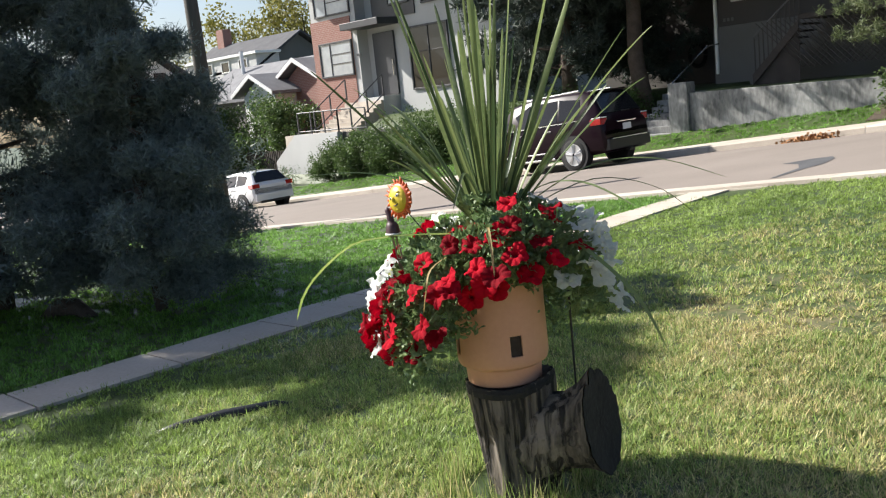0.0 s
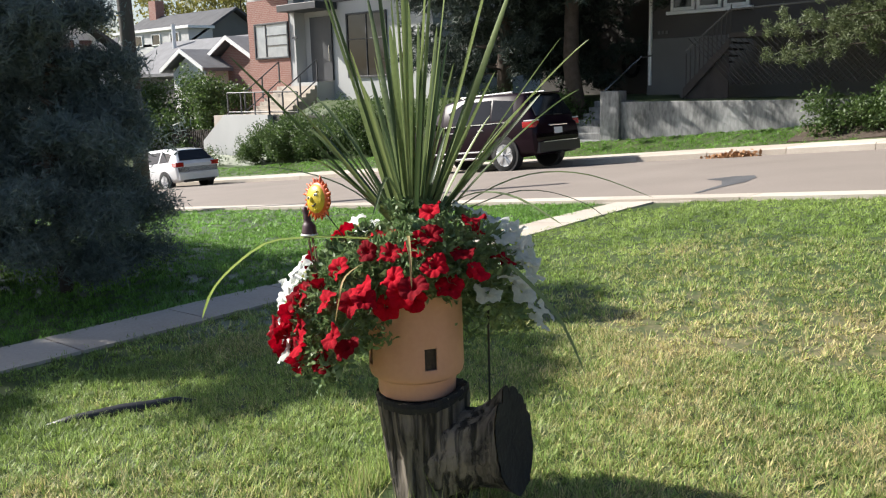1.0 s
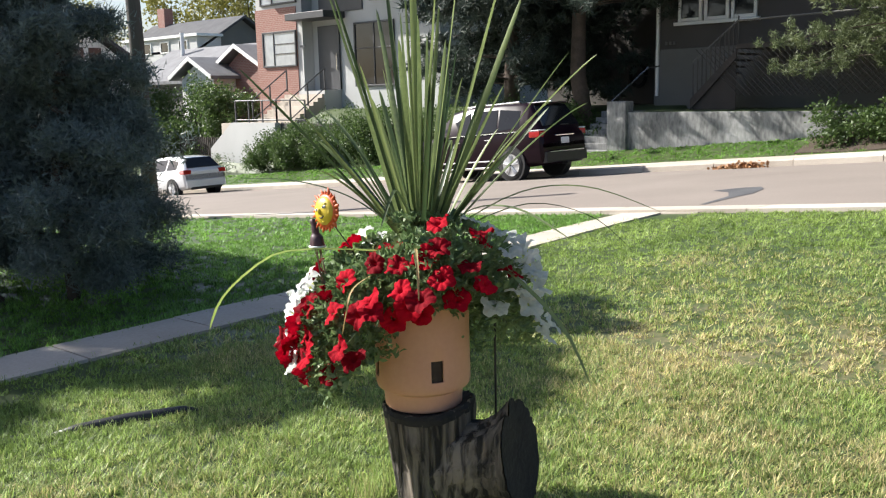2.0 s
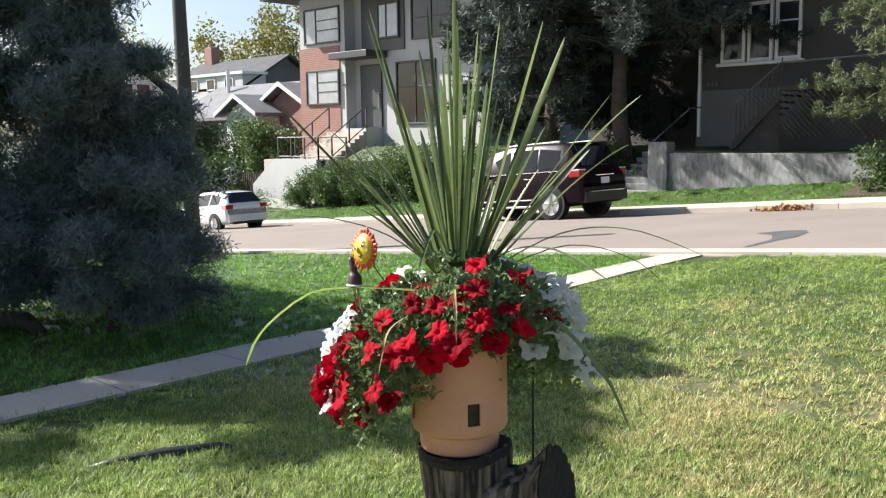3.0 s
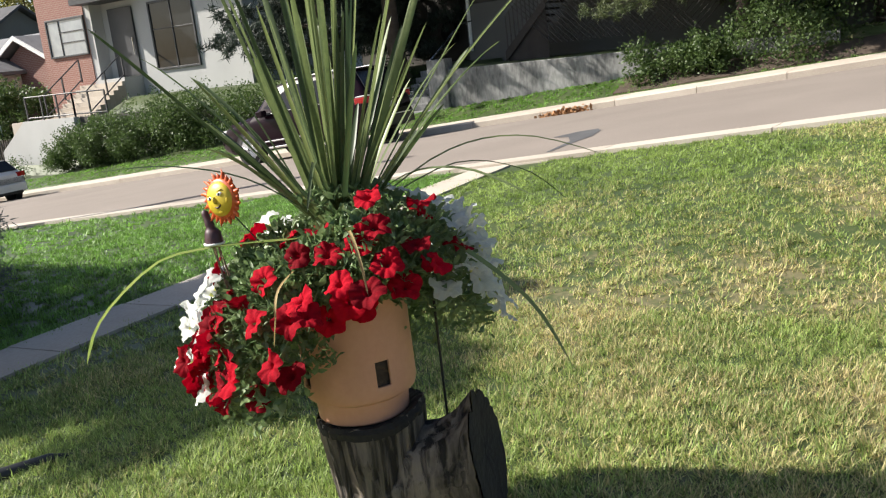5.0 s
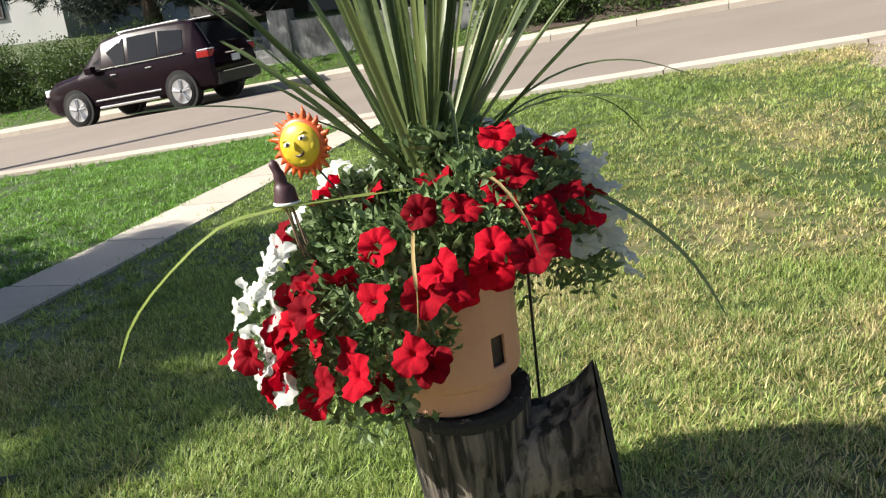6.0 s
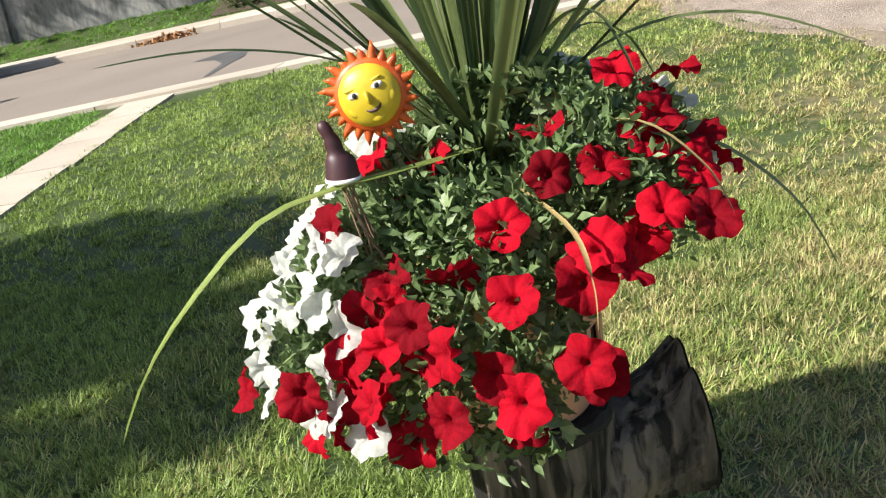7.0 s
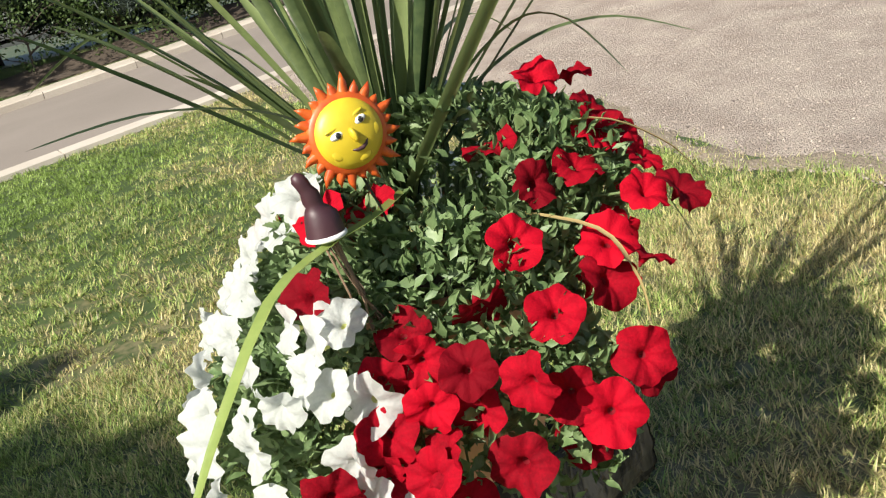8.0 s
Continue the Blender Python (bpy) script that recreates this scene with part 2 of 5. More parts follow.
def arrays(name, verts, faces, mat, parent=None, smooth=False):
    """One mesh object from arrays; every face has the same number of corners."""
    verts, faces = np.asarray(verts, np.float32), np.asarray(faces, np.int32)
    n, k = faces.shape
    me = bpy.data.meshes.new(name)
    me.vertices.add(len(verts))
    me.vertices.foreach_set("co", verts.ravel())
    me.loops.add(n * k)
    me.loops.foreach_set("vertex_index", faces.ravel())
    me.polygons.add(n)
    me.polygons.foreach_set("loop_start", np.arange(0, n * k, k, dtype=np.int32))
    me.update(calc_edges=True)
    me.materials.append(mat)
    if smooth:
        me.shade_smooth()
    ob = new(name, me)
    ob.parent = parent
    return ob


def empty(name, at=(0, 0, 0), turn=0.0):
    ob = new(name)
    ob.matrix_world = Matrix.Translation(at) @ Matrix.Rotation(radians(turn), 4, "Z")
    ob.empty_display_size = 0.1
    return ob


def block(bm, x0, x1, y0, y1, z0, z1, bevel=0.0):
    """A box added to bm, with its edges rounded."""
    got = bmesh.ops.create_cube(bm, size=1, matrix=Matrix.LocRotScale(((x0 + x1) / 2, (y0 + y1) / 2, (z0 + z1) / 2), None, (abs(x1 - x0), abs(y1 - y0), abs(z1 - z0))))
    if bevel:
        edges = list({e for v in got["verts"] for e in v.link_edges})
        bmesh.ops.bevel(bm, geom=edges, offset=bevel, segments=2, affect="EDGES", profile=0.5)
    return bm


def boxed(x0, x1, y0, y1, z0, z1, bevel=0.0):
    return block(bmesh.new(), x0, x1, y0, y1, z0, z1, bevel)


def prism(bm, outline, y0, y1, axis="y"):
    """An outline of (a, z) pushed from y0 to y1 along an axis."""
    put = (lambda a, z, d: (a, d, z)) if axis == "y" else (lambda a, z, d: (d, a, z))
    one = [bm.verts.new(put(a, z, y0)) for a, z in outline]
    two = [bm.verts.new(put(a, z, y1)) for a, z in outline]
    bm.faces.new(one)
    bm.faces.new(two[::-1])
    for i in range(len(one)):
        j = (i + 1) % len(one)
        bm.faces.new((one[j], one[i], two[i], two[j]))
    bmesh.ops.recalc_face_normals(bm, faces=bm.faces)
    return bm


def lathe(bm, profile, n=32, at=(0, 0, 0), wobble=0.0):
    """A closed ring profile of (radius, z) turned about z."""
    rings = []
    for r, z in profile:
        rings.append([bm.verts.new((at[0] + r * math.cos(a) * (1 + wobble * math.sin(3 * a + z * 9)), at[1] + r * math.sin(a) * (1 + wobble * math.sin(2 * a)), at[2] + z)) for a in (2 * math.pi * i / n for i in range(n))])
    for a, b in zip(rings, rings[1:]):
        for i in range(n):
            j = (i + 1) % n
            bm.faces.new((a[i], a[j], b[j], b[i]))
    bm.faces.new(rings[0][::-1])
    bm.faces.new(rings[-1])
    return bm


def tube(bm, points, radii, n=8):
    """A tapered tube along points."""
    rings = []
    points = [Vector(p) for p in points]
    for i, p in enumerate(points):
        d = (points[min(i + 1, len(points) - 1)] - points[max(i - 1, 0)]).normalized()
        side = d.cross(Vector((0.31, 0.2, 0.93)))
        side = side.normalized() if side.length > 0.05 else d.cross(Vector((1, 0, 0))).normalized()
        up = side.cross(d)
        r = radii[i] if not isinstance(radii, (int, float)) else radii
        rings.append([bm.verts.new(p + r * (math.cos(a) * side + math.sin(a) * up)) for a in (2 * math.pi * k / n for k in range(n))])
    for a, b in zip(rings, rings[1:]):
        for i in range(n):
            j = (i + 1) % n
            bm.faces.new((a[i], a[j], b[j], b[i]))
    bm.faces.new(rings[0][::-1])
    bm.faces.new(rings[-1])
    return bm


def clumps(name, centres, each, size, width, mat, parent=None, reach=0.0, lift=0.0, rng=None, needle=True):
    """Many small needles (triangles) or leaves (diamonds) round the centres, as one mesh."""
    rng = rng or np.random.default_rng(1)
    c = np.repeat(np.asarray(centres, float), each, axis=0)
    n = len(c)
    d = rng.normal(size=(n, 3))
    d[:, 2] += lift
    d /= np.linalg.norm(d, axis=1)[:, None]
    c = c + rng.normal(size=(n, 3)) * reach
    side = np.cross(d, rng.normal(size=(n, 3)))
    side /= np.linalg.norm(side, axis=1)[:, None] + 1e-9
    ln = size * rng.uniform(0.6, 1.3, n)[:, None]
    w = width * rng.uniform(0.7, 1.3, n)[:, None]
    if needle:
        v = np.stack([c - side * w / 2, c + side * w / 2, c + d * ln], axis=1).reshape(-1, 3)
        f = np.arange(n * 3).reshape(-1, 3)
    else:
        v = np.stack([c, c + d * ln * 0.5 + side * w / 2, c + d * ln, c + d * ln * 0.5 - side * w / 2], axis=1).reshape(-1, 3)
        f = np.arange(n * 4).reshape(-1, 4)
    return arrays(name, v, f, mat, parent)


def smooth_step(a, b, v):
    s = np.clip((v - a) / (b - a), 0, 1)
    return s * s * (3 - 2 * s)


# ---- the ground, the road and the paths ----
KERB_NEAR, ROAD_NEAR, ROAD_FAR, WALK_FAR = 10.3, 11.05, 19.45, 21.0


def road_z(x, y):
    return 0.464 + 0.08 * np.clip(x, -32, 14) + 0.10 * np.sin(np.pi * np.clip((y - 10.7) / 8.75, 0, 1))


def ground_z(x, y):
    """The height of the ground: the lawn, the bed of the road, the verge and the raised yards."""
    x, y = np.asarray(x, float), np.asarray(y, float)
    s = smooth_step(4.0, 10.3, y)
    near = (1 - s) * (0.03 + 0.012 * (np.clip(x, -40, 20) + 2)) + s * road_z(x, y)
    near = np.where(y > KERB_NEAR + 0.02, road_z(x, y) - 0.12, near)
    walk_z = road_z(x, y) + 0.15
    verge = walk_z + 0.33 * smooth_step(21.0, 22.4, y)
    raised = np.where(x > -12.6, 1.0 - verge, 0)
    yard = np.where((x <= -12.6) & (x > -30), np.maximum(0, 1.1 - verge) * smooth_step(22.5, 26, y), 0)
    low = np.where((x <= -30) & (x > -35), np.maximum(0, 0.45 - verge) * smooth_step(24.2, 24.4, y), 0) + np.where(x <= -35, 0.9 * smooth_step(22.4, 34, y), 0)
    far = verge + np.where(y > 22.42, raised * smooth_step(22.42, 22.6, y) + yard + low, 0)
    far = np.where(y < WALK_FAR, walk_z - 0.1, far)
    return np.where(y > ROAD_FAR + 0.05, far, near)


def sheet(name, xs, ys, height, mat, parent=None):
    xs, ys = np.asarray(xs, float), np.asarray(ys, float)
    gx, gy = np.meshgrid(xs, ys)
    v = np.stack([gx, gy, height(gx, gy)], axis=-1).reshape(-1, 3)
    i, j = np.meshgrid(np.arange(len(xs) - 1), np.arange(len(ys) - 1))
    a = (j * len(xs) + i).ravel()
    f = np.stack([a, a + 1, a + 1 + len(xs), a + len(xs)], axis=1)
    return arrays(name, v, f, mat, parent, smooth=True)


def slab(name, xs, ys, top, thick, mat, parent=None, label=""):
    """A thin solid sheet that follows a height, with its rims closed."""
    xs, ys = np.asarray(xs, float), np.asarray(ys, float)
    gx, gy = np.meshgrid(xs, ys)
    z = top(gx, gy)
    bm = bmesh.new()
    up = [[bm.verts.new((gx[j, i], gy[j, i], z[j, i])) for i in range(len(xs))] for j in range(len(ys))]
    dn = [[bm.verts.new((gx[j, i], gy[j, i], z[j, i] - thick)) for i in range(len(xs))] for j in range(len(ys))]
    for j in range(len(ys) - 1):
        for i in range(len(xs) - 1):
            bm.faces.new((up[j][i], up[j][i + 1], up[j + 1][i + 1], up[j + 1][i]))
    for j in (0, len(ys) - 1):
        for i in range(len(xs) - 1):
            bm.faces.new((up[j][i], up[j][i + 1], dn[j][i + 1], dn[j][i]) if j == 0 else (up[j][i + 1], up[j][i], dn[j][i], dn[j][i + 1]))
    for i in (0, len(xs) - 1):
        for j in range(len(ys) - 1):
            bm.faces.new((up[j + 1][i], up[j][i], dn[j][i], dn[j + 1][i]) if i == 0 else (up[j][i], up[j + 1][i], dn[j + 1][i], dn[j][i]))
    return part(name, bm, mat, parent, label)


xs = np.concatenate([[-400, -250, -160, -110, -80], np.arange(-60, -12.8, 1.0), [-12.61, -12.59], np.arange(-12, 16, 0.5), [20, 30, 50, 90, 160, 300]])
ys = np.concatenate([[-300, -160, -80, -40, -20, -12], np.arange(-8, 10, 0.5), [10.0, 10.2, 10.3, 10.33, 11, 13, 15, 17, 19, 19.48, 19.52, 20, 20.98, 21.02, 21.4, 21.8, 22.2, 22.41, 22.5, 22.6], np.arange(23, 30, 0.5), [35, 45, 60, 90, 140, 220, 400]])
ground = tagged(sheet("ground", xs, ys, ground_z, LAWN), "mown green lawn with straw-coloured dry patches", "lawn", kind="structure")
road = tagged(slab("road", np.concatenate([[-120, -60], np.arange(-40, 20, 4), [30, 60, 120]]), [ROAD_NEAR, 11.5, 12.5, 13.5, 14.5, 15.5, 16.5, 17.5, 18.5, ROAD_FAR], road_z, 0.08, ASPHALT), "pale worn asphalt street sloping gently", "road", kind="structure")
near_kerb = tagged(empty("near_kerb"), "low pale concrete kerb along the lawn", "kerb", kind="structure")
far_walk = tagged(empty("far_pavement"), "pale concrete pavement with its kerb", "pavement", kind="structure")
for i in range(24):
    a, b = -40 + i * 2.0, -38.015 + i * 2.0
    slab("kerb_stone", [a, b], [KERB_NEAR, KERB_NEAR + 0.3, ROAD_NEAR], lambda x, y: road_z(x, y) + 0.05 - 0.045 * (y - KERB_NEAR) / 0.75, 0.14, CONCRETE, near_kerb)
for i in range(36):
    a, b = -50 + i * 1.8, -48.212 + i * 1.8
    slab("paving_slab", [a, b], [ROAD_FAR, ROAD_FAR + 0.04, ROAD_FAR + 0.2, WALK_FAR], lambda x, y: road_z(x, y) + 0.15 - 0.03 * (y < ROAD_FAR + 0.02), 0.3, CONCRETE, far_walk)
garden_path = tagged(empty("garden_path"), "narrow concrete garden path sunk in the lawn", "path", kind="structure")
for i in range(20):
    y0 = -8.75 + i * 0.95
    dx = 0.012 * math.sin(i * 2.3)
    slab("paving_slab", [-5.63 + dx, -5.35, -5.09 + dx], [y0, y0 + 0.935], lambda x, y: ground_z(x, y) + 0.022, 0.06, CONCRETE, garden_path)
slab("paving_slab", [-5.85, -5.3, -4.6], [y0 + 0.95, KERB_NEAR - 0.01], lambda x, y: ground_z(x, y) + 0.02, 0.06, CONCRETE, garden_path)

# ---- trees ----


def conifer(at, height, radius, trunk_r, seed, mat, name="pine_tree", bare=0.06, label="", each=46, tufts=1500, length=0.2, width=0.018, lean=(0, 0), power=0.8, droop=0.25, near=0.25, scatter=0.16):
    """A pine: a tapered trunk, whorls of limbs and tufts of needles along the limbs."""
    rng = np.random.default_rng(seed)
    tree = tagged(empty(name, at), label, "tree", group=name.replace("_", " ") + "s along the street")
    top = Vector((lean[0], lean[1], height))
    spine = [top * (k / 8) + Vector((rng.normal() * 0.05, rng.normal() * 0.05, 0)) * (k > 0) for k in range(9)]
    part("trunk", tube(bmesh.new(), spine, [trunk_r * (1 - 0.92 * k / 8) for k in range(9)], 10), BARK, tree, smooth=True)
    limbs, spots = bmesh.new(), []
    count = max(60, int(height * 14))
    for i in range(count):
        h = bare + (1 - bare) * (i / count)
        ln = radius * (1.02 - h) ** power * rng.uniform(0.55, 1.15)
        a = rng.uniform(0, 2 * math.pi)
        start = top * h
        d = Vector((math.cos(a), math.sin(a), 0))
        pts = [start + d * ln * s + Vector((0, 0, ln * (0.18 * s - droop * s * s) + rng.normal() * 0.03)) for s in (0, 0.35, 0.7, 1)]
        tube(limbs, pts, [0.022 * (1.3 - h) * ln ** 0.5 + 0.006, 0.016, 0.01, 0.004], 5)
        for _ in range(max(3, int(tufts / count))):
            s = rng.uniform(near, 1.05) ** 0.7
            k = min(int(s * 3), 2)
            p = pts[k].lerp(pts[k + 1], min(s * 3 - k, 1.2)) + Vector(rng.normal(size=3) * np.array([1, 1, 0.62])) * scatter * ln ** 0.5
            spots.append(p)
    part("limb_tangle", limbs, BARK, tree)
    tree.children[-1]["kind"] = "stuff"
    crown = clumps("crown", spots, each, length, width, mat, tree, reach=0.05, lift=0.25, rng=rng)
    crown["kind"] = "stuff"
    return tree


def broadleaf(at, height, radius, seed, mat, name="leafy_tree", label="", leaves=9000, size=0.12, stem=0.15, low=0.25, category="tree"):
    """A leafy tree or shrub: a forked trunk and a crown of small leaves in uneven clumps."""
    rng = np.random.default_rng(seed)
    tree = tagged(empty(name, at), label, category, group=name.replace("_", " ") + "s of the gardens")
    wood, spots = bmesh.new(), []
    tube(wood, [(0, 0, -0.1), (0.03, 0.02, height * 0.3), (0.0, 0.05, height * 0.62)], [stem, stem * 0.75, stem * 0.35], 8)
    for i in range(16):
        a, h = rng.uniform(0, 6.28), rng.uniform(low, 0.95)
        r = radius * math.sqrt(max(0.1, 1 - (2 * h - 1.0) ** 2)) * rng.uniform(0.5, 1.0)
        tip = Vector((math.cos(a) * r, math.sin(a) * r, height * h))
        base = Vector((0, 0, height * max(0.05, h * 0.55)))
        tube(wood, [base, base.lerp(tip, 0.5) + Vector((0, 0, 0.08 * height)), tip], [stem * 0.4, stem * 0.25, stem * 0.06], 5)
        for _ in range(9):
            spots.append(tip + Vector(rng.normal(size=3)) * radius * 0.24)
    part("trunk", wood, BARK, tree)
    crown = clumps("crown", spots, max(4, leaves // len(spots)), size, size * 0.6, mat, tree, reach=radius * 0.11, rng=rng, needle=False)
    crown["kind"] = "stuff"
    return tree


def on_ground(x, y):
    return (x, y, float(ground_z(x, y)) - 0.03)


conifer(on_ground(-7.0, 3.5), 3.6, 1.22, 0.055, 3, NEEDLE_HAZED, label="dark dense pine on the lawn with bare lower twigs", tufts=4600, each=46, width=0.011, length=0.075, power=0.9, bare=0.05, near=0.12, droop=0.13, scatter=0.085)
conifer(on_ground(-9.0, 2.85), 4.9, 2.35, 0.09, 4, NEEDLE_HAZED, label="dark pine crowded between its neighbours", tufts=6000, each=42, width=0.014, length=0.10, power=0.48, bare=0.06, near=0.10, droop=0.12, scatter=0.10)
conifer(on_ground(-9.7, 1.12), 5.8, 2.25, 0.12, 8, NEEDLE_HAZED, label="broad dark pine standing in its own shade", tufts=3900, each=46, width=0.017, length=0.13, power=0.40, bare=0.03, near=0.10, droop=0.24, scatter=0.085)
conifer(on_ground(-18.5, 25.0), 11.0, 4.2, 0.3, 5, NEEDLE, name="spruce_tree", label="tall dark spruce between the two houses", tufts=5200, each=30, length=0.3, width=0.045, bare=0.10, power=0.6)
conifer(on_ground(-15.0, 24.2), 14.0, 5.3, 0.28, 6, NEEDLE, name="spruce_tree", label="dark spruce with a leaning bare trunk", tufts=6400, each=30, length=0.3, width=0.045, bare=0.275, lean=(-1.6, 0.2), power=0.5)
conifer(on_ground(-4.7, 23.1), 10.5, 3.5, 0.2, 11, NEEDLE_LIGHT, label="sunlit yellow-green pine above the retaining wall", tufts=6400, each=38, length=0.15, width=0.027, bare=0.12, power=0.4, scatter=0.13)
conifer(on_ground(1.0, 24.0), 8.0, 3.4, 0.2, 12, NEEDLE, label="dark pine behind the shaded verge", tufts=2800, each=28, length=0.25, width=0.04, bare=0.08)
for x, y, seed in ((-1.8, 26.0, 14), (4.6, 25.6, 15), (12.5, 25.0, 16), (17.5, 24.5, 17)):
    conifer(on_ground(x, y), 9.0, 3.6, 0.22, seed, NEEDLE, label="dense dark pine across the street", tufts=3000, each=28, length=0.28, width=0.045, bare=0.05, power=0.5)
conifer(on_ground(8.0, 25.0), 8.0, 3.4, 0.2, 13, NEEDLE, label="dark pine at the far side of the street", tufts=2800, each=28, length=0.25, width=0.04, bare=0.08)
for x, y, h, r, seed in ((-29.4, 23.2, 1.05, 0.95, 37), (-27.9, 23.3, 1.25, 1.15, 21), (-26.0, 23.4, 1.3, 1.3, 22), (-23.9, 23.5, 1.35, 1.3, 23)):
    broadleaf(on_ground(x, y), h, r, seed, LEAF, "shrub", "rounded green shrub at the foot of the terrace", 14000, 0.085, 0.04, 0.1, "shrub")
for x, y, h, r, seed in ((-40.2, 26.4, 3.6, 2.0, 24), (-37.6, 26.6, 3.4, 1.7, 25), (-43.5, 26.0, 3.2, 1.6, 26)):
    broadleaf(on_ground(x, y), h, r, seed, LEAF, "garden_tree", "leafy green garden tree beside the houses", 9000, 0.16, 0.1, 0.15)
for x, y, h, r, seed in ((-84, 54, 13, 4.5, 31), (-74, 56, 14, 5, 32), (-92, 46, 13, 5, 33), (-66, 62, 15, 5.5, 34), (-60, 64, 19, 5, 35)):
    broadleaf(on_ground(x, y), h, r, seed, LEAF_YELLOW, "autumn_tree", "tall yellow-green tree far behind the roofs", 7000, 0.4, 0.25, 0.3)
# added shrubs that darken the yard where the spruces' shade is missing
for x, y, h, r, seed in ((-15.9, 23.4, 1.1, 1.2, 27), (-17.8, 23.3, 1.3, 1.4, 28), (-20.2, 23.5, 1.2, 1.5, 29), (-22.2, 23.4, 1.2, 1.3, 30)):
    broadleaf(on_ground(x, y), h, r, seed, LEAF, "shrub", "low dark shrub added to darken the yard under the spruces", 9000, 0.085, 0.04, 0.1, "shrub")

# ---- the planter on its stump ----
STUMP, POT = (-1.945, 2.405), (-1.965, 2.40)
MOUND = (-1.95, 2.33)
MOUND_Z = [0.40, 0.5, 0.6, 0.7, 0.8, 0.9, 1.0, 1.1, 1.17, 1.2]
MOUND_R = [0.34, 0.37, 0.39, 0.40, 0.39, 0.34, 0.265, 0.18, 0.10, 0.0]


def make_stump():
    """A bare, cracked tree stump, narrower at its foot, with a thick side limb sawn off in an upright face."""
    thing = tagged(empty("tree_stump", (STUMP[0], STUMP[1], 0.0)), "weathered grey tree stump with a sawn charred side limb", "stump")
    bm, n, rings = bmesh.new(), 96, []
    for k in range(19):
        s = k / 18
        z = -0.05 + 0.525 * s
        ring = []
        for i in range(n):
            a = 2 * math.pi * i / n
            ca, sa = math.cos(a), math.sin(a)
            flare = 0.134 + 0.036 * s + 0.05 * max(0, 0.16 - s) * 5 * (0.3 + 0.7 * math.sin(2.5 * a + 1) ** 2)
            groove = 0.012 * noise.noise((ca * 5, sa * 5, z * 1.5)) + 0.010 * noise.noise((ca * 14, sa * 14, z * 2.2)) + 0.005 * noise.noise((ca * 34, sa * 34, z * 3))
            knot = 0.016 * math.exp(-((math.cos(a + 1.25) - 1) / 0.03) ** 2 - ((z - 0.36) / 0.035) ** 2)
            rise = (0.03 * max(0, math.cos(a - 0.35)) ** 3 + 0.012 * noise.noise((ca * 6, sa * 6, 4.0))) * (k >= 17) * (1 if k == 18 else 0.4)
            r = flare + groove + knot - 0.004 * (k == 18)
            ring.append(bm.verts.new((r * ca + 0.018 * (1 - s), r * sa + 0.02 * (1 - s), z + rise)))
        rings.append(ring)
    for p, q in zip(rings, rings[1:]):
        for i in range(n):
            j = (i + 1) % n
            bm.faces.new((p[i], p[j], q[j], q[i]))
    part("trunk", bm, WEATHERED, thing, smooth=True)
    bm = bmesh.new()
    hoop = []
    for r, z in ((0.172, 0.440), (0.176, 0.462), (0.168, 0.477), (0.150, 0.472), (0.10, 0.464), (0.03, 0.464)):
        hoop.append([bm.verts.new((r * math.cos(a) + 0.006 * noise.noise((math.cos(a) * 5, math.sin(a) * 5, z * 40)), r * math.sin(a) + 0.006 * noise.noise((math.cos(a) * 7, math.sin(a) * 7, 9)), z + 0.028 * max(0, math.cos(a - 0.35)) ** 3 * (r > 0.145) + 0.006 * noise.noise((math.cos(a) * 9, math.sin(a) * 9, r * 20)))) for a in (2 * math.pi * i / 64 for i in range(64))])
    for p, q in zip(hoop, hoop[1:]):
        for i in range(64):
            bm.faces.new((p[i], p[(i + 1) % 64], q[(i + 1) % 64], q[i]))
    bm.faces.new(hoop[-1])
    part("sawn_top", bm, CHARRED, thing, "charred black sawn top")
    d = Vector((0.985, 0.17, 0.03)).normalized()
    up = Vector((-0.14, -0.02, 1)).normalized()
    side = d.cross(up).normalized()
    centres = [Vector((0.02, 0.01, 0.20)), Vector((0.14, 0.04, 0.25)), Vector((0.22, 0.065, 0.285)), Vector((0.30, 0.08, 0.31)), Vector((0.358, 0.09, 0.33))]
    tall, wide = (0.17, 0.165, 0.145, 0.158, 0.198), (0.14, 0.135, 0.125, 0.13, 0.137)

    def rim(a, k):
        """The limb's uneven girth, with a nick at the top of the sawn end."""
        grain = 0.012 * noise.noise((math.cos(a) * 6, math.sin(a) * 6, k * 0.7)) + 0.008 * noise.noise((math.cos(a) * 17, math.sin(a) * 17, k * 0.5))
        nick = -0.020 * math.exp(-((a - 1.15) / 0.10) ** 2) + 0.012 * math.exp(-((a - 1.42) / 0.16) ** 2)
        return 1 + (grain + nick * (k >= 3)) / 0.16

    bm, rings = bmesh.new(), []
    for k, c in enumerate(centres):
        rings.append([bm.verts.new(c + (side * math.cos(a) * wide[k] + up * math.sin(a) * tall[k]) * rim(a, k)) for a in (2 * math.pi * i / 72 for i in range(72))])
    for p, q in zip(rings, rings[1:]):
        for i in range(72):
            bm.faces.new((p[i], p[(i + 1) % 72], q[(i + 1) % 72], q[i]))
    limb = part("limb", bm, WEATHERED, thing, smooth=True)
    bm = bmesh.new()
    lips = [[bm.verts.new(centres[4] + d * (0.005 - 0.010 * (1 - s) + 0.003 * noise.noise((a * 3, s * 9, 2))) + (side * math.cos(a) * wide[4] + up * math.sin(a) * tall[4]) * rim(a, 4) * s) for a in (2 * math.pi * i / 72 for i in range(72))] for s in (1.0, 0.85, 0.6, 0.3, 0.08)]
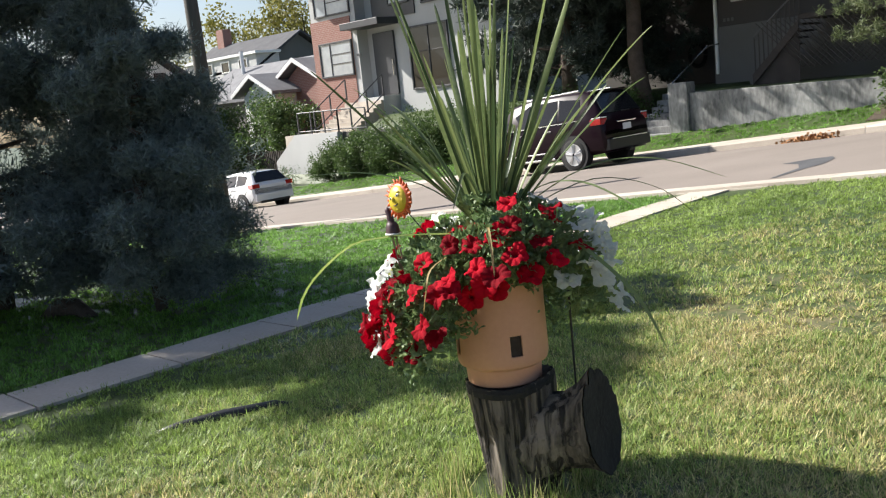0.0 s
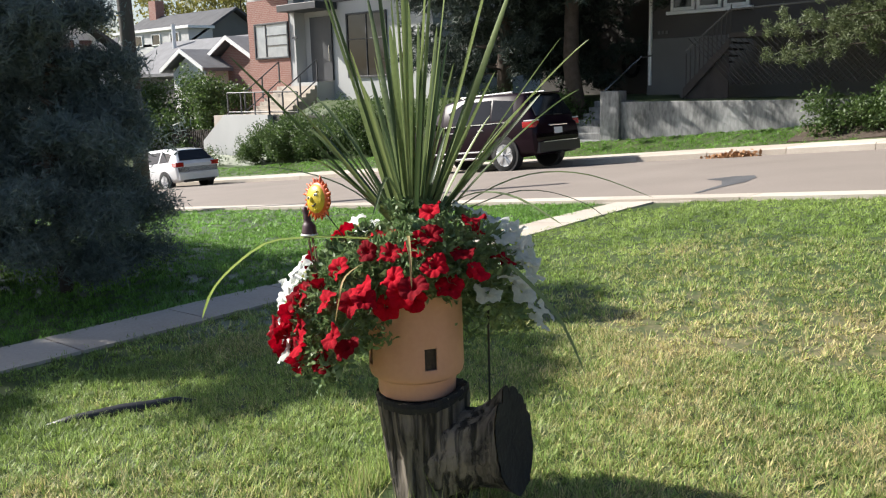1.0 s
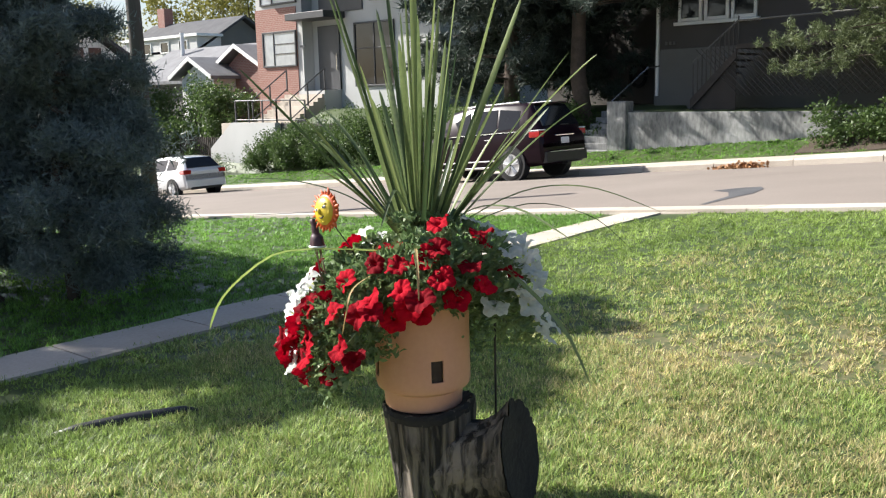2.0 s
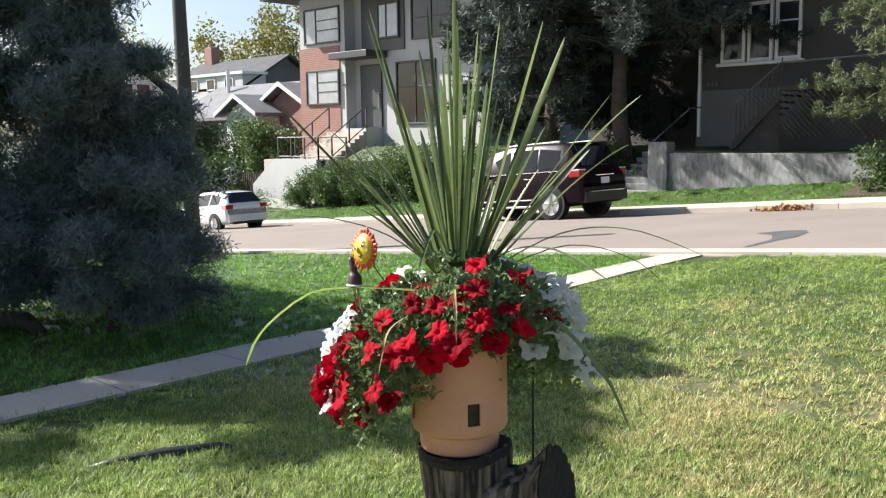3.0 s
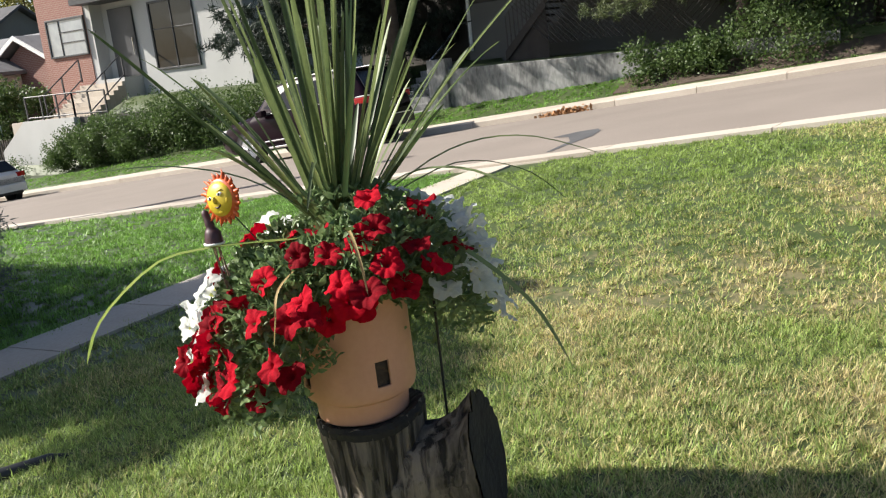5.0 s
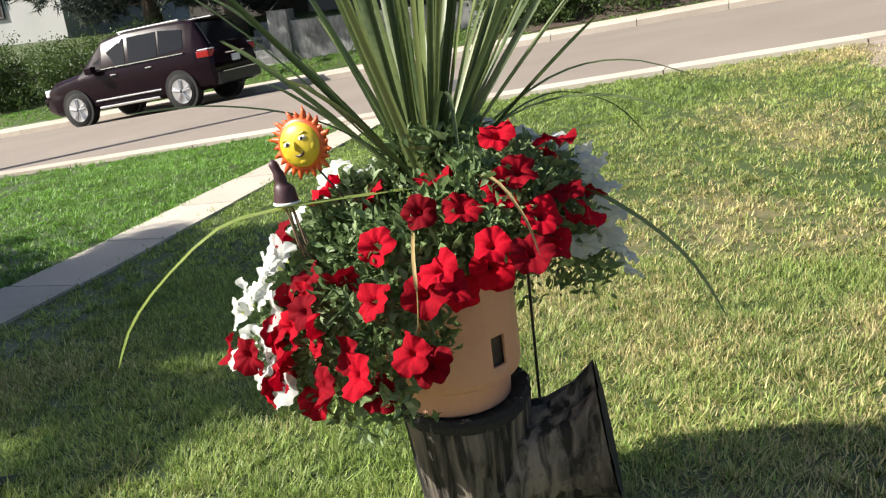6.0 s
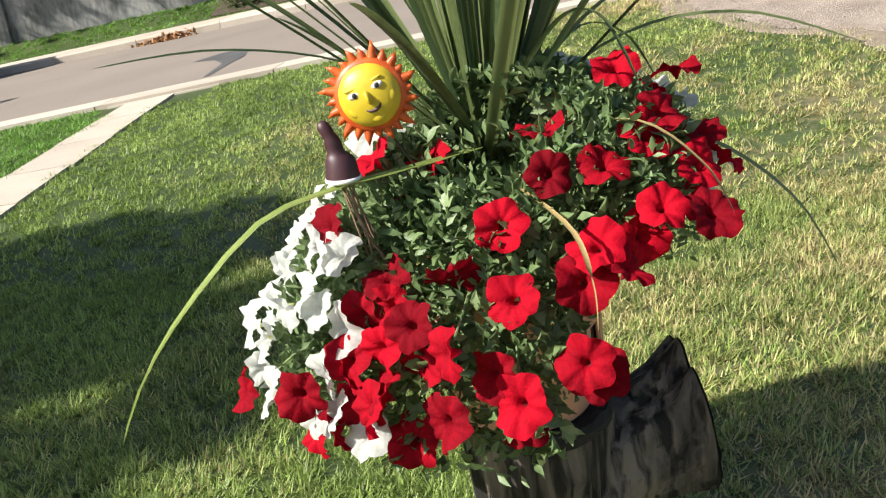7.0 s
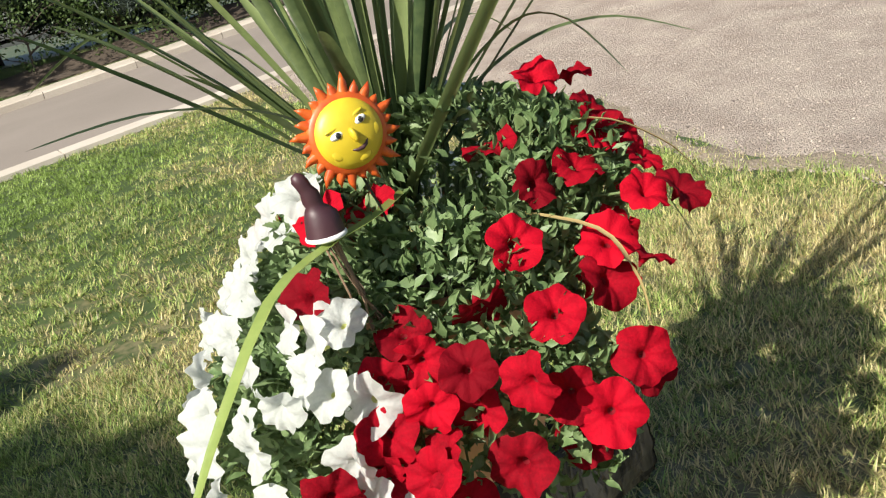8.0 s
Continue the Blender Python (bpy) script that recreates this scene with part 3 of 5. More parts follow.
    for p, q in zip(lips, lips[1:]):
        for i in range(72):
            bm.faces.new((p[i], p[(i + 1) % 72], q[(i + 1) % 72], q[i]))
    bm.faces.new(lips[-1])
    bmesh.ops.recalc_face_normals(bm, faces=bm.faces)
    part("sawn_face", bm, CHARRED, limb, "blackened sawn face")
    return thing


make_stump()


def make_pot():
    """A round terracotta-coloured pot on a stepped foot, with square planting pockets."""
    thing = tagged(empty("flower_pot", (*POT, 0.475)), "terracotta-coloured plastic pot with square planting holes", "flower pot")
    bm, n = bmesh.new(), 96
    zs = [0.0, 0.006, 0.066, 0.071, 0.080, 0.10, 0.125, 0.205, 0.30, 0.385, 0.40, 0.405]
    rs = [0.139, 0.145, 0.148, 0.156, 0.172, 0.178, 0.178, 0.177, 0.176, 0.177, 0.182, 0.178]
    holes = [(-30, 2.6), (60, 2.6), (150, 2.6), (-120, 2.6)]
    rings = [[bm.verts.new((r * math.cos(a), r * math.sin(a), z)) for a in (2 * math.pi * i / n for i in range(n))] for r, z in zip(rs, zs)]
    for k, (p, q) in enumerate(zip(rings, rings[1:])):
        for i in range(n):
            mid = math.degrees(2 * math.pi * (i + 0.5) / n)
            pocket = k == 6 and any(abs((mid - h + 180) % 360 - 180) < 6.6 for h, _ in holes)
            if not pocket:
                bm.faces.new((p[i], p[(i + 1) % n], q[(i + 1) % n], q[i]))
    bm.faces.new(rings[0][::-1])
    body = part("body", bm, TERRACOTTA, thing, smooth=True)
    thick = body.modifiers.new("wall", "SOLIDIFY")
    thick.thickness, thick.offset = 0.009, -1
    edge = body.modifiers.new("edge", "BEVEL")
    edge.width, edge.segments, edge.limit_method = 0.0025, 2, "ANGLE"
    part("soil", lathe(bmesh.new(), [(0.132, 0.02), (0.135, 0.065), (0.163, 0.09), (0.163, 0.36), (0.12, 0.375), (0.03, 0.38)], 40), SOIL, thing, "dark potting soil")
    return thing


make_pot()


def mound_radius(az, z):
    """The plants' spread: drawn in where the pot's front shows, fuller where the white flowers trail."""
    r = np.interp(z, MOUND_Z, MOUND_R)
    front, trail = abs((az + 35 + 180) % 360 - 180), abs((az - 170 + 180) % 360 - 180)
    r *= 1 - 0.40 * (1 - smooth_step(30, 55, front)) * (1 - smooth_step(0.82, 1.04, z))
    r *= 1 + (0.28 + 0.35 * smooth_step(1.0, 1.1, z)) * (1 - smooth_step(45, 75, abs(az - 8))) * smooth_step(0.88, 0.98, z)
    r *= 1 + 0.13 * (1 - smooth_step(22, 50, abs(az - 48)))
    return float(r * (1 + 0.20 * (1 - smooth_step(25, 55, trail))))


def mound_at(az, z, push=0.0):
    r = mound_radius(az, z) + push
    return Vector((MOUND[0] + r * math.cos(radians(az)), MOUND[1] + r * math.sin(radians(az)), z))


def seat(az, z, far, push=0.0):
    """Where a flower sits: on the mound, or at its own distance from the middle."""
    if not far:
        return mound_at(az, z, push)
    r = far[0] + push
    return Vector((MOUND[0] + r * math.cos(radians(az)), MOUND[1] + r * math.sin(radians(az)), z))


def outward(az, z):
    return Vector((math.cos(radians(az)), math.sin(radians(az)), 0.15 + 1.6 * max(0, z - 0.85) / 0.3)).normalized()


def petunia_mesh(name, petal, throat, seed, size):
    """A five-lobed ruffled trumpet, facing +z, with its tube behind."""
    rng = np.random.default_rng(seed)
    bm, n, rings = bmesh.new(), 40, []
    ph, tilt = rng.uniform(0, 6.28, 6), rng.uniform(0.75, 1.2)
    for r, z in ((0.03, -0.62), (0.12, -0.42), (0.20, -0.20), (0.34, -0.05), (0.60, 0.03), (0.85, 0.02), (1.0, -0.03)):
        ring = []
        for i in range(n):
            a = 2 * math.pi * i / n
            lobe = 1 + 0.075 * r * math.cos(5 * a + 0.3 * math.sin(a + ph[0])) - 0.05 * r * (math.cos(5 * a) < -0.9) + 0.03 * r * math.sin(7 * a + ph[4])
            ruffle = r ** 2 * (0.10 * math.sin(10 * a + ph[1]) + 0.15 * math.sin(3 * a + ph[2]) + 0.20 * math.sin(2 * a + ph[3])) - 0.03 * r * math.cos(5 * a)
            ring.append(bm.verts.new((size * r * lobe * math.cos(a), size * r * lobe * math.sin(a) * (0.9 + 0.1 * tilt), size * (z * tilt + ruffle))))
        rings.append(ring)
    for k, (p, q) in enumerate(zip(rings, rings[1:])):
        for i in range(n):
            f = bm.faces.new((p[i], p[(i + 1) % n], q[(i + 1) % n], q[i]))
            f.smooth = True
            f.material_index = 1 if k < 1 else 0
    me = bpy.data.meshes.new(name)
    bm.to_mesh(me)
    bm.free()
    me.materials.append(petal)
    me.materials.append(throat)
    return me


# flowers by their bearing round the pot, height and, where the plant is uneven, distance from its middle
RED_SPOTS = [(-97, 1.0, .26), (-77, 1.06, .22), (-56, 1.06, .23), (-37, 1.09, .26), (-170, 1.05, .12), (178, 1.0, .18), (-165, 1.08, .23), (-155, .99, .34), (-112, .93, .33), (-95, .9, .34), (-129, .88, .35), (-118, .88, .4), (-127, .83, .39), (-108, .86, .45), (-100, .81, .4), (-66, .93, .35), (-71, .96, .32), (-76, .91, .32), (-52, 1.0, .36), (-42, .98, .39), (-81, .81, .42), (-76, .77, .37), (-95, .7, .38), (-95, .78, .45), (-128, .74, .44), (-125, .64, .36), (-164, .69, .57), (-155, .6, .45), (-65, 1.11, .11), (-12, 1.06, .33), (-7, 1.0, .37), (-18, 1.19, .17), (3, 1.16, .29)]
RED_MORE = [(-126, .76), (-140, .68), (-138, .86), (-48, .93), (-20, .95), (18, 1.01), (-30, 1.03), (-28, 1.12), (100, 1.08), (140, 1.02), (-135, .66), (-133, .92), (-2, .98), (-112, .72), (-118, .8), (-139, .76), (14, 1.12), (-40, .9), (-60, .87), (-146, .73, .47), (-141, .66, .44), (-136, .8, .43)]
WHITE_SPOTS = [(153, 1.09), (154, 1.05), (178, 1.11), (159, .94), (-145, .96), (-159, .95), (178, .91), (166, .82), (-155, .86), (-147, .87), (-165, .82), (-160, .8), (-144, .76), (-171, .88), (175, .79), (-152, .93), (-139, .85), (-141, .68), (-133, .62), (-148, .62), (53, 1.13), (48, 1.09), (48, 1.05), (47, 1.01), (30, 1.0), (44, .95), (15, .95), (26, .89), (39, .89), (18, .87), (36, .8), (14, .79), (2, .82), (-152, .89), (51, 1.17)]
WHITE_MORE = [(60, .98), (70, 1.04), (62, .9), (56, .84), (85, 1.0), (75, .92), (48, .76), (28, .76), (170, .66), (-175, .64), (150, .86), (-158, .68), (164, 1.0), (176, .98), (-174, .78), (170, .74), (160, .74), (147, 1.0), (38, 1.08), (58, 1.08), (34, .94), (54, .93), (40, .84), (68, .97), (168, .9), (172, 1.05), (22, 1.08), (33, 1.04), (40, 1.0), (24, .94), (33, .87), (46, .88), (8, .9), (20, .82), (30, .83), (42, 1.12), (36, .98), (52, .99)]


def open_sector(az, z):
    """Where the pot's front stays bare."""
    return (-66 < az < -6 and z < 0.89) or (-82 < az <= -66 and z < 0.72) or (-6 <= az < 16 and z < 0.86) or (16 <= az < 28 and z < 0.77) or (28 <= az < 70 and z < 0.70) or (-180 <= az < -84 and z > 1.045) or (-84 <= az < -50 and z > 1.10) or (-50 <= az < 10 and z > 1.15) or (az > 150 and z > 1.08)


def foliage(name, thing, count, seed, keep):
    """Folded petunia leaves over the mound and within it, as one mesh."""
    rng = np.random.default_rng(seed)
    vs, fs = [], []
    while len(fs) < count * 4:
        az, z = rng.uniform(-180, 180), rng.uniform(0.58, 1.19)
        if open_sector(az, z) or not keep(az, z):
            continue
        if 90 < az < 150 and z < 0.7:
            continue
        low = z < 0.68 and rng.uniform() < 0.6
        if low:
            continue
        p = mound_at(az, z, -abs(rng.normal()) * 0.075)
        out = outward(az, z)
        d = (out * 0.7 + Vector(rng.normal(size=3)) * 0.6 + Vector((0, 0, 0.25))).normalized()
        side = d.cross(Vector(rng.normal(size=3)) * 0.6 + out).normalized()
        nrm = side.cross(d)
        ln = rng.uniform(0.020, 0.044)
        w = ln * rng.uniform(0.17, 0.26)
        k = len(vs)
        vs += [p, p + d * ln * 0.45 + side * w + nrm * 0.2 * w, p + d * ln * 0.5 - nrm * 0.15 * w, p + d * ln * 0.45 - side * w + nrm * 0.2 * w, p + d * ln * 0.8 + side * w * 0.55, p + d * ln - nrm * 0.25 * ln, p + d * ln * 0.8 - side * w * 0.55]
        fs += [(k, k + 1, k + 2, k + 3), (k + 1, k + 4, k + 5, k + 2), (k + 3, k + 2, k + 5, k + 6)]
    ob = arrays(name, np.array([tuple(v) for v in vs]), fs, PETUNIA_LEAF, thing)
    ob["kind"] = "stuff"
    return ob


def stems(thing, seed, spots):
    bm = bmesh.new()
    rng = np.random.default_rng(seed)
    for az, z, *far in spots:
        tip = seat(az, z, far, -0.035)
        root = Vector((MOUND[0] + 0.1 * math.cos(radians(az)), MOUND[1] + 0.05 + 0.1 * math.sin(radians(az)), 0.87))
        tube(bm, [root, root.lerp(tip, 0.55) + Vector((0, 0, 0.05 + 0.02 * rng.normal())), tip], [0.004, 0.003, 0.002], 5)
    ob = part("stem_tangle", bm, PETUNIA_LEAF, thing)
    ob["kind"] = "stuff"


def gather(spots):
    """The lowest flowers draw up to where the trailing stems end, higher towards the pot's bare front."""
    floor = lambda az: 0.72 + 0.06 * float(smooth_step(-112, -80, az)) * (az < 60)
    return [(az, z if far or z > floor(az) else floor(az) - (floor(az) - z) * 0.5, *far) for az, z, *far in spots if not (-66 < az < -6 and z < 0.86 or -6 <= az < 22 and z < 0.88)]


def petunias(name, label, meshes, spots, seed, leaves, keep, push=0.022):
    rng = np.random.default_rng(seed)
    thing = tagged(empty(name, (0, 0, 0)), label, "petunia")
    foliage("foliage", thing, leaves, seed, keep)
    stems(thing, seed, spots)
    placed = 0
    while placed < 130:
        az, z = rng.uniform(-180, 180), rng.uniform(0.6, 1.18)
        if open_sector(az, z) or not keep(az, z):
            continue
        placed += 1
        ob = new("leaf", LEAF_MESHES[placed % 3])
        ob.parent = thing
        d = (outward(az, z) * 0.8 + Vector(rng.normal(size=3)) * 0.5 + Vector((0, 0, 0.2))).normalized()
        ob.matrix_world = Matrix.LocRotScale(mound_at(az, z, -0.03), d.to_track_quat("Y", "Z"), Vector((1, 1, 1)) * rng.uniform(0.7, 1.25))
    for i, (az, z, *far) in enumerate(spots):
        ob = new("flower", meshes[i % len(meshes)])
        ob.parent = thing
        face = (outward(az, z) + Vector((-0.25, -0.12, 0.12 if not 0 < az < 100 else 0.55)) + Vector(rng.normal(size=3)) * 0.33).normalized()
        s = rng.uniform(0.86, 1.12)
        ob.matrix_world = Matrix.LocRotScale(seat(az, z, far, push + 0.012 * rng.normal()), face.to_track_quat("Z", "Y") @ Euler((0, 0, rng.uniform(0, 6.28))).to_quaternion(), (s, s, s))
    return thing


def leaf_mesh(seed):
    """One soft oval petunia leaf along +y, folded at its midrib."""
    rng = np.random.default_rng(seed)
    ln, w, vs, fs = 0.046, 0.012 + 0.002 * seed, [], []
    for i in range(6):
        s = i / 5
        k = w * math.sin(math.pi * (0.06 + 0.94 * s) ** 0.8) if i < 5 else 0.0005
        sag = -0.012 * s * s + 0.002 * rng.normal()
        vs += [(-k, ln * s, sag + 0.35 * k), (0, ln * s, sag), (k, ln * s, sag + 0.35 * k)]
    for i in range(5):
        a = i * 3
        fs += [(a, a + 1, a + 4, a + 3), (a + 1, a + 2, a + 5, a + 4)]
    me = bpy.data.meshes.new("leaf")
    me.from_pydata(vs, [], fs)
    me.shade_smooth()
    me.materials.append(PETUNIA_LEAF)
    return me


LEAF_MESHES = [leaf_mesh(k) for k in range(3)]
RED_MESHES = [petunia_mesh("red_flower", PETAL_RED, THROAT, k, 0.045) for k in range(6)]
WHITE_MESHES = [petunia_mesh("white_flower", PETAL_WHITE, THROAT_PALE, 10 + k, 0.046) for k in range(5)]
petunias("red_petunia", "bushy petunia covered in velvety red trumpet flowers", RED_MESHES, RED_SPOTS + gather(RED_MORE), 41, 6200, lambda az, z: not 15 < az < 85)
petunias("white_petunia", "trailing petunia with ruffled white flowers beside the red one", WHITE_MESHES, gather(WHITE_SPOTS + WHITE_MORE), 42, 2400, lambda az, z: -20 < az < 95 or az > 140 or az < -140, 0.045)


def blade_mesh(points, width, seed):
    """A long folded leaf along points, tapering to a point."""
    pts = [Vector(p) for p in points]
    fine = []
    n = 14
    for i in range(n + 1):
        t = i / n * (len(pts) - 1)
        k = min(int(t), len(pts) - 2)
        u = t - k
        p0, p1, p2, p3 = pts[max(k - 1, 0)], pts[k], pts[k + 1], pts[min(k + 2, len(pts) - 1)]
        fine.append(0.5 * ((2 * p1) + (p2 - p0) * u + (2 * p0 - 5 * p1 + 4 * p2 - p3) * u * u + (3 * p1 - p0 - 3 * p2 + p3) * u ** 3))
    rng = np.random.default_rng(seed)
    tw = rng.uniform(-0.5, 0.5)
    vs, fs = [], []
    for i, p in enumerate(fine):
        s = i / n
        d = (fine[min(i + 1, n)] - fine[max(i - 1, 0)]).normalized()
        side = d.cross(Vector((0, 0, 1)) if abs(d.z) < 0.9 else Vector((math.cos(seed), math.sin(seed), 0))).normalized()
        side = Matrix.Rotation(tw * (0.4 + s), 3, d) @ side
        nrm = side.cross(d)
        w = width * 0.5 * (0.75 + 1.0 * s) * (1 - s) ** 0.62 if s > 0.02 else width * 0.36
        vs += [p + side * w + nrm * w * 0.35, p - nrm * w * 0.12, p - side * w + nrm * w * 0.35]
    for i in range(n):
        k = i * 3
        fs += [(k, k + 1, k + 4, k + 3), (k + 1, k + 2, k + 5, k + 4)]
    me = bpy.data.meshes.new("leaf")
    me.from_pydata([tuple(v) for v in vs], [], fs)
    me.shade_smooth()
    return me


def make_spike_plant():
    """A tall fan of sword-shaped leaves out of the middle of the pot."""
    thing = tagged(empty("spike_plant", (-1.985, 2.43, 1.02)), "tall spiky plant with arching sword-shaped green leaves", "plant")
    rng = np.random.default_rng(77)

    def leaf(points, width, mat, seed):
        me = blade_mesh([Vector(p) - thing.location for p in points], width, seed)
        me.materials.append(mat)
        ob = new("leaf", me)
        ob.parent = thing
        return ob

    for i in range(70):
        az = radians(i * 137.5 + rng.uniform(-15, 15))
        lean = radians(3 + 47 * rng.uniform(0, 1) ** 1.1)
        ln = rng.uniform(0.48, 1.14) * (1 - 0.10 * math.sin(lean))
        out = Vector((math.cos(az), math.sin(az), 0))
        base = Vector((-1.985, 2.43, 1.02)) + out * rng.uniform(0.005, 0.035)
        sag = 0.01 + 0.22 * math.sin(lean) ** 2 * rng.uniform(0.0, 1.3) ** 2
        pts = []
        for s in (0, 0.3, 0.6, 0.85, 1.0):
            pts.append(base + out * ln * s * math.sin(lean) + Vector((0, 0, ln * s * math.cos(lean) - ln * sag * s * s * s)))
        leaf(pts, rng.uniform(0.013, 0.036), SPIKE_LEAF, i)
    arches = (((-2.0, 2.36, 1.05), (-2.14, 2.17, 1.075), (-2.26, 2.11, 1.07), (-2.365, 2.04, 1.05), (-2.48, 1.965, 0.955), (-2.56, 1.925, 0.86), (-2.62, 1.915, 0.75)),
              ((-1.95, 2.42, 1.06), (-1.68, 2.43, 1.05), (-1.51, 2.43, 0.97), (-1.36, 2.45, 0.83), (-1.265, 2.457, 0.66)),
              ((-2.0, 2.4, 1.08), (-2.2, 2.30, 1.24), (-2.4, 2.18, 1.31), (-2.58, 2.06, 1.32)),
              ((-1.95, 2.45, 1.08), (-1.72, 2.66, 1.25), (-1.52, 2.83, 1.27), (-1.30, 3.0, 1.17)),
              ((-1.95, 2.46, 1.08), (-1.75, 2.75, 1.2), (-1.60, 2.98, 1.14), (-1.50, 3.12, 1.0)),
              ((-1.94, 2.42, 1.08), (-1.72, 2.40, 1.22), (-1.50, 2.38, 1.24), (-1.28, 2.36, 1.16)),
              ((-2.0, 2.47, 1.08), (-2.15, 2.75, 1.35), (-2.32, 3.0, 1.42), (-2.5, 3.2, 1.32)),
              ((-1.96, 2.40, 1.1), (-1.86, 2.2, 1.28), (-1.80, 2.1, 1.30), (-1.76, 2.0, 1.20)))
    for k, pts in enumerate(arches):
        leaf(pts, (0.030, 0.021)[k] if k < 2 else 0.015, SPIKE_LEAF if k else SPIKE_SUNLIT, 200 + k)
    leaf(((-1.9, 2.3, 1.08), (-1.75, 2.15, 1.12), (-1.66, 2.06, 1.06), (-1.62, 2.02, 0.98)), 0.012, SPIKE_DRY, 301)
    leaf(((-1.95, 2.2, 1.02), (-1.88, 1.99, 1.0), (-1.86, 1.93, 0.93), (-1.86, 1.91, 0.86)), 0.010, SPIKE_DRY, 302)
    return thing


make_spike_plant()


def make_sun():
    """A round sun ornament with pointed rays and a plain modelled face, on a stake."""
    face = Vector((math.cos(radians(-94)), math.sin(radians(-94)), 0.08)).normalized()
    thing = tagged(empty("sun_ornament"), "yellow ceramic sun with orange rays and a smiling relief", "garden ornament")
    thing.matrix_world = Matrix.Translation((-2.168, 2.132, 1.217)) @ face.to_track_quat("Z", "Y").to_matrix().to_4x4() @ Matrix.Rotation(radians(20), 4, "Z")
    bm = lathe(bmesh.new(), [(0.038, -0.012), (0.049, -0.004), (0.052, 0.003), (0.050, 0.010), (0.041, 0.0175), (0.027, 0.0232), (0.012, 0.026), (0.002, 0.0265)], 40)
    part("disc", bm, SUN_YELLOW, thing, smooth=True)
    ring = part("rim", lathe(bmesh.new(), [(0.044, -0.014), (0.060, -0.012), (0.062, -0.002), (0.056, 0.007), (0.046, 0.0085)], 40), SUN_ORANGE, thing, "orange glazed rim", True)
    for i in range(24):
        a = 2 * math.pi * i / 24
        ln = (0.028 if i % 2 == 0 else 0.019) + 0.004 * math.sin(i * 5.1)
        w = 0.0096
        bm = bmesh.new()
        o, sd, up = Vector((math.cos(a), math.sin(a), 0)), Vector((-math.sin(a), math.cos(a), 0)), Vector((0, 0, 1))
        root = [bm.verts.new(o * 0.056 + sd * math.cos(k) * w + up * (math.sin(k) * w * 0.8 - 0.003)) for k in (0.3, 1.2, 1.95, 2.85, 4.0, 5.4)]
        mid = [bm.verts.new(o * (0.056 + ln * 0.55) + sd * math.cos(k) * w * 0.62 + up * (math.sin(k) * w * 0.5 - 0.002)) for k in (0.3, 1.2, 1.95, 2.85, 4.0, 5.4)]
        tip = bm.verts.new(o * (0.056 + ln) + up * 0.003 + sd * 0.003)
        for k in range(6):
            j = (k + 1) % 6
            bm.faces.new((root[k], root[j], mid[j], mid[k]))
            bm.faces.new((mid[k], mid[j], tip))
        part("ray", bm, SUN_ORANGE, ring, smooth=True)

    def ball(name, at, scale, mat, turn=0.0, label=""):
        bm = bmesh.new()
        bmesh.ops.create_uvsphere(bm, u_segments=14, v_segments=8, radius=1, matrix=Matrix.LocRotScale(at, Euler((0, 0, turn)), scale))
        return part(name, bm, mat, thing, label, True)

    for sx in (-1, 1):
        ball("eye", (0.020 * sx, 0.010, 0.0225), (0.0112, 0.0056, 0.0042), TRIM_WHITE, 0.08 * sx, "white painted eye")
        ball("pupil", (0.020 * sx + 0.001, 0.010, 0.0258), (0.0042, 0.0046, 0.0022), PLASTIC_BLACK, 0, "dark painted pupil")
        ball("brow", (0.020 * sx, 0.020, 0.021), (0.014, 0.0030, 0.0030), SUN_YELLOW, 0.10 * sx)
        ball("cheek", (0.025 * sx, -0.012, 0.0165), (0.017, 0.014, 0.0040), SUN_YELLOW)
    ball("nose", (0.0, -0.002, 0.028), (0.0052, 0.012, 0.008), SUN_YELLOW)
    smile = [(-0.0135, -0.0185, 0.0230), (-0.007, -0.0228, 0.0238), (0.001, -0.0245, 0.0240), (0.009, -0.0225, 0.0236), (0.0155, -0.0165, 0.0226)]
    part("mouth", tube(bmesh.new(), smile, [0.0010, 0.0026, 0.0032, 0.0026, 0.0010], 8), MAROON, thing, "dark painted smiling mouth", True)
    ball("chin", (0.0, -0.035, 0.0165), (0.013, 0.009, 0.0040), SUN_YELLOW)
    back = thing.matrix_world.inverted()
    part("stake", tube(bmesh.new(), [back @ Vector(p) for p in ((-2.165, 2.15, 1.18), (-2.12, 2.2, 1.08), (-2.06, 2.26, 0.9))], 0.0022, 6), PLASTIC_BLACK, thing, "thin black stake")
    return thing


make_sun()


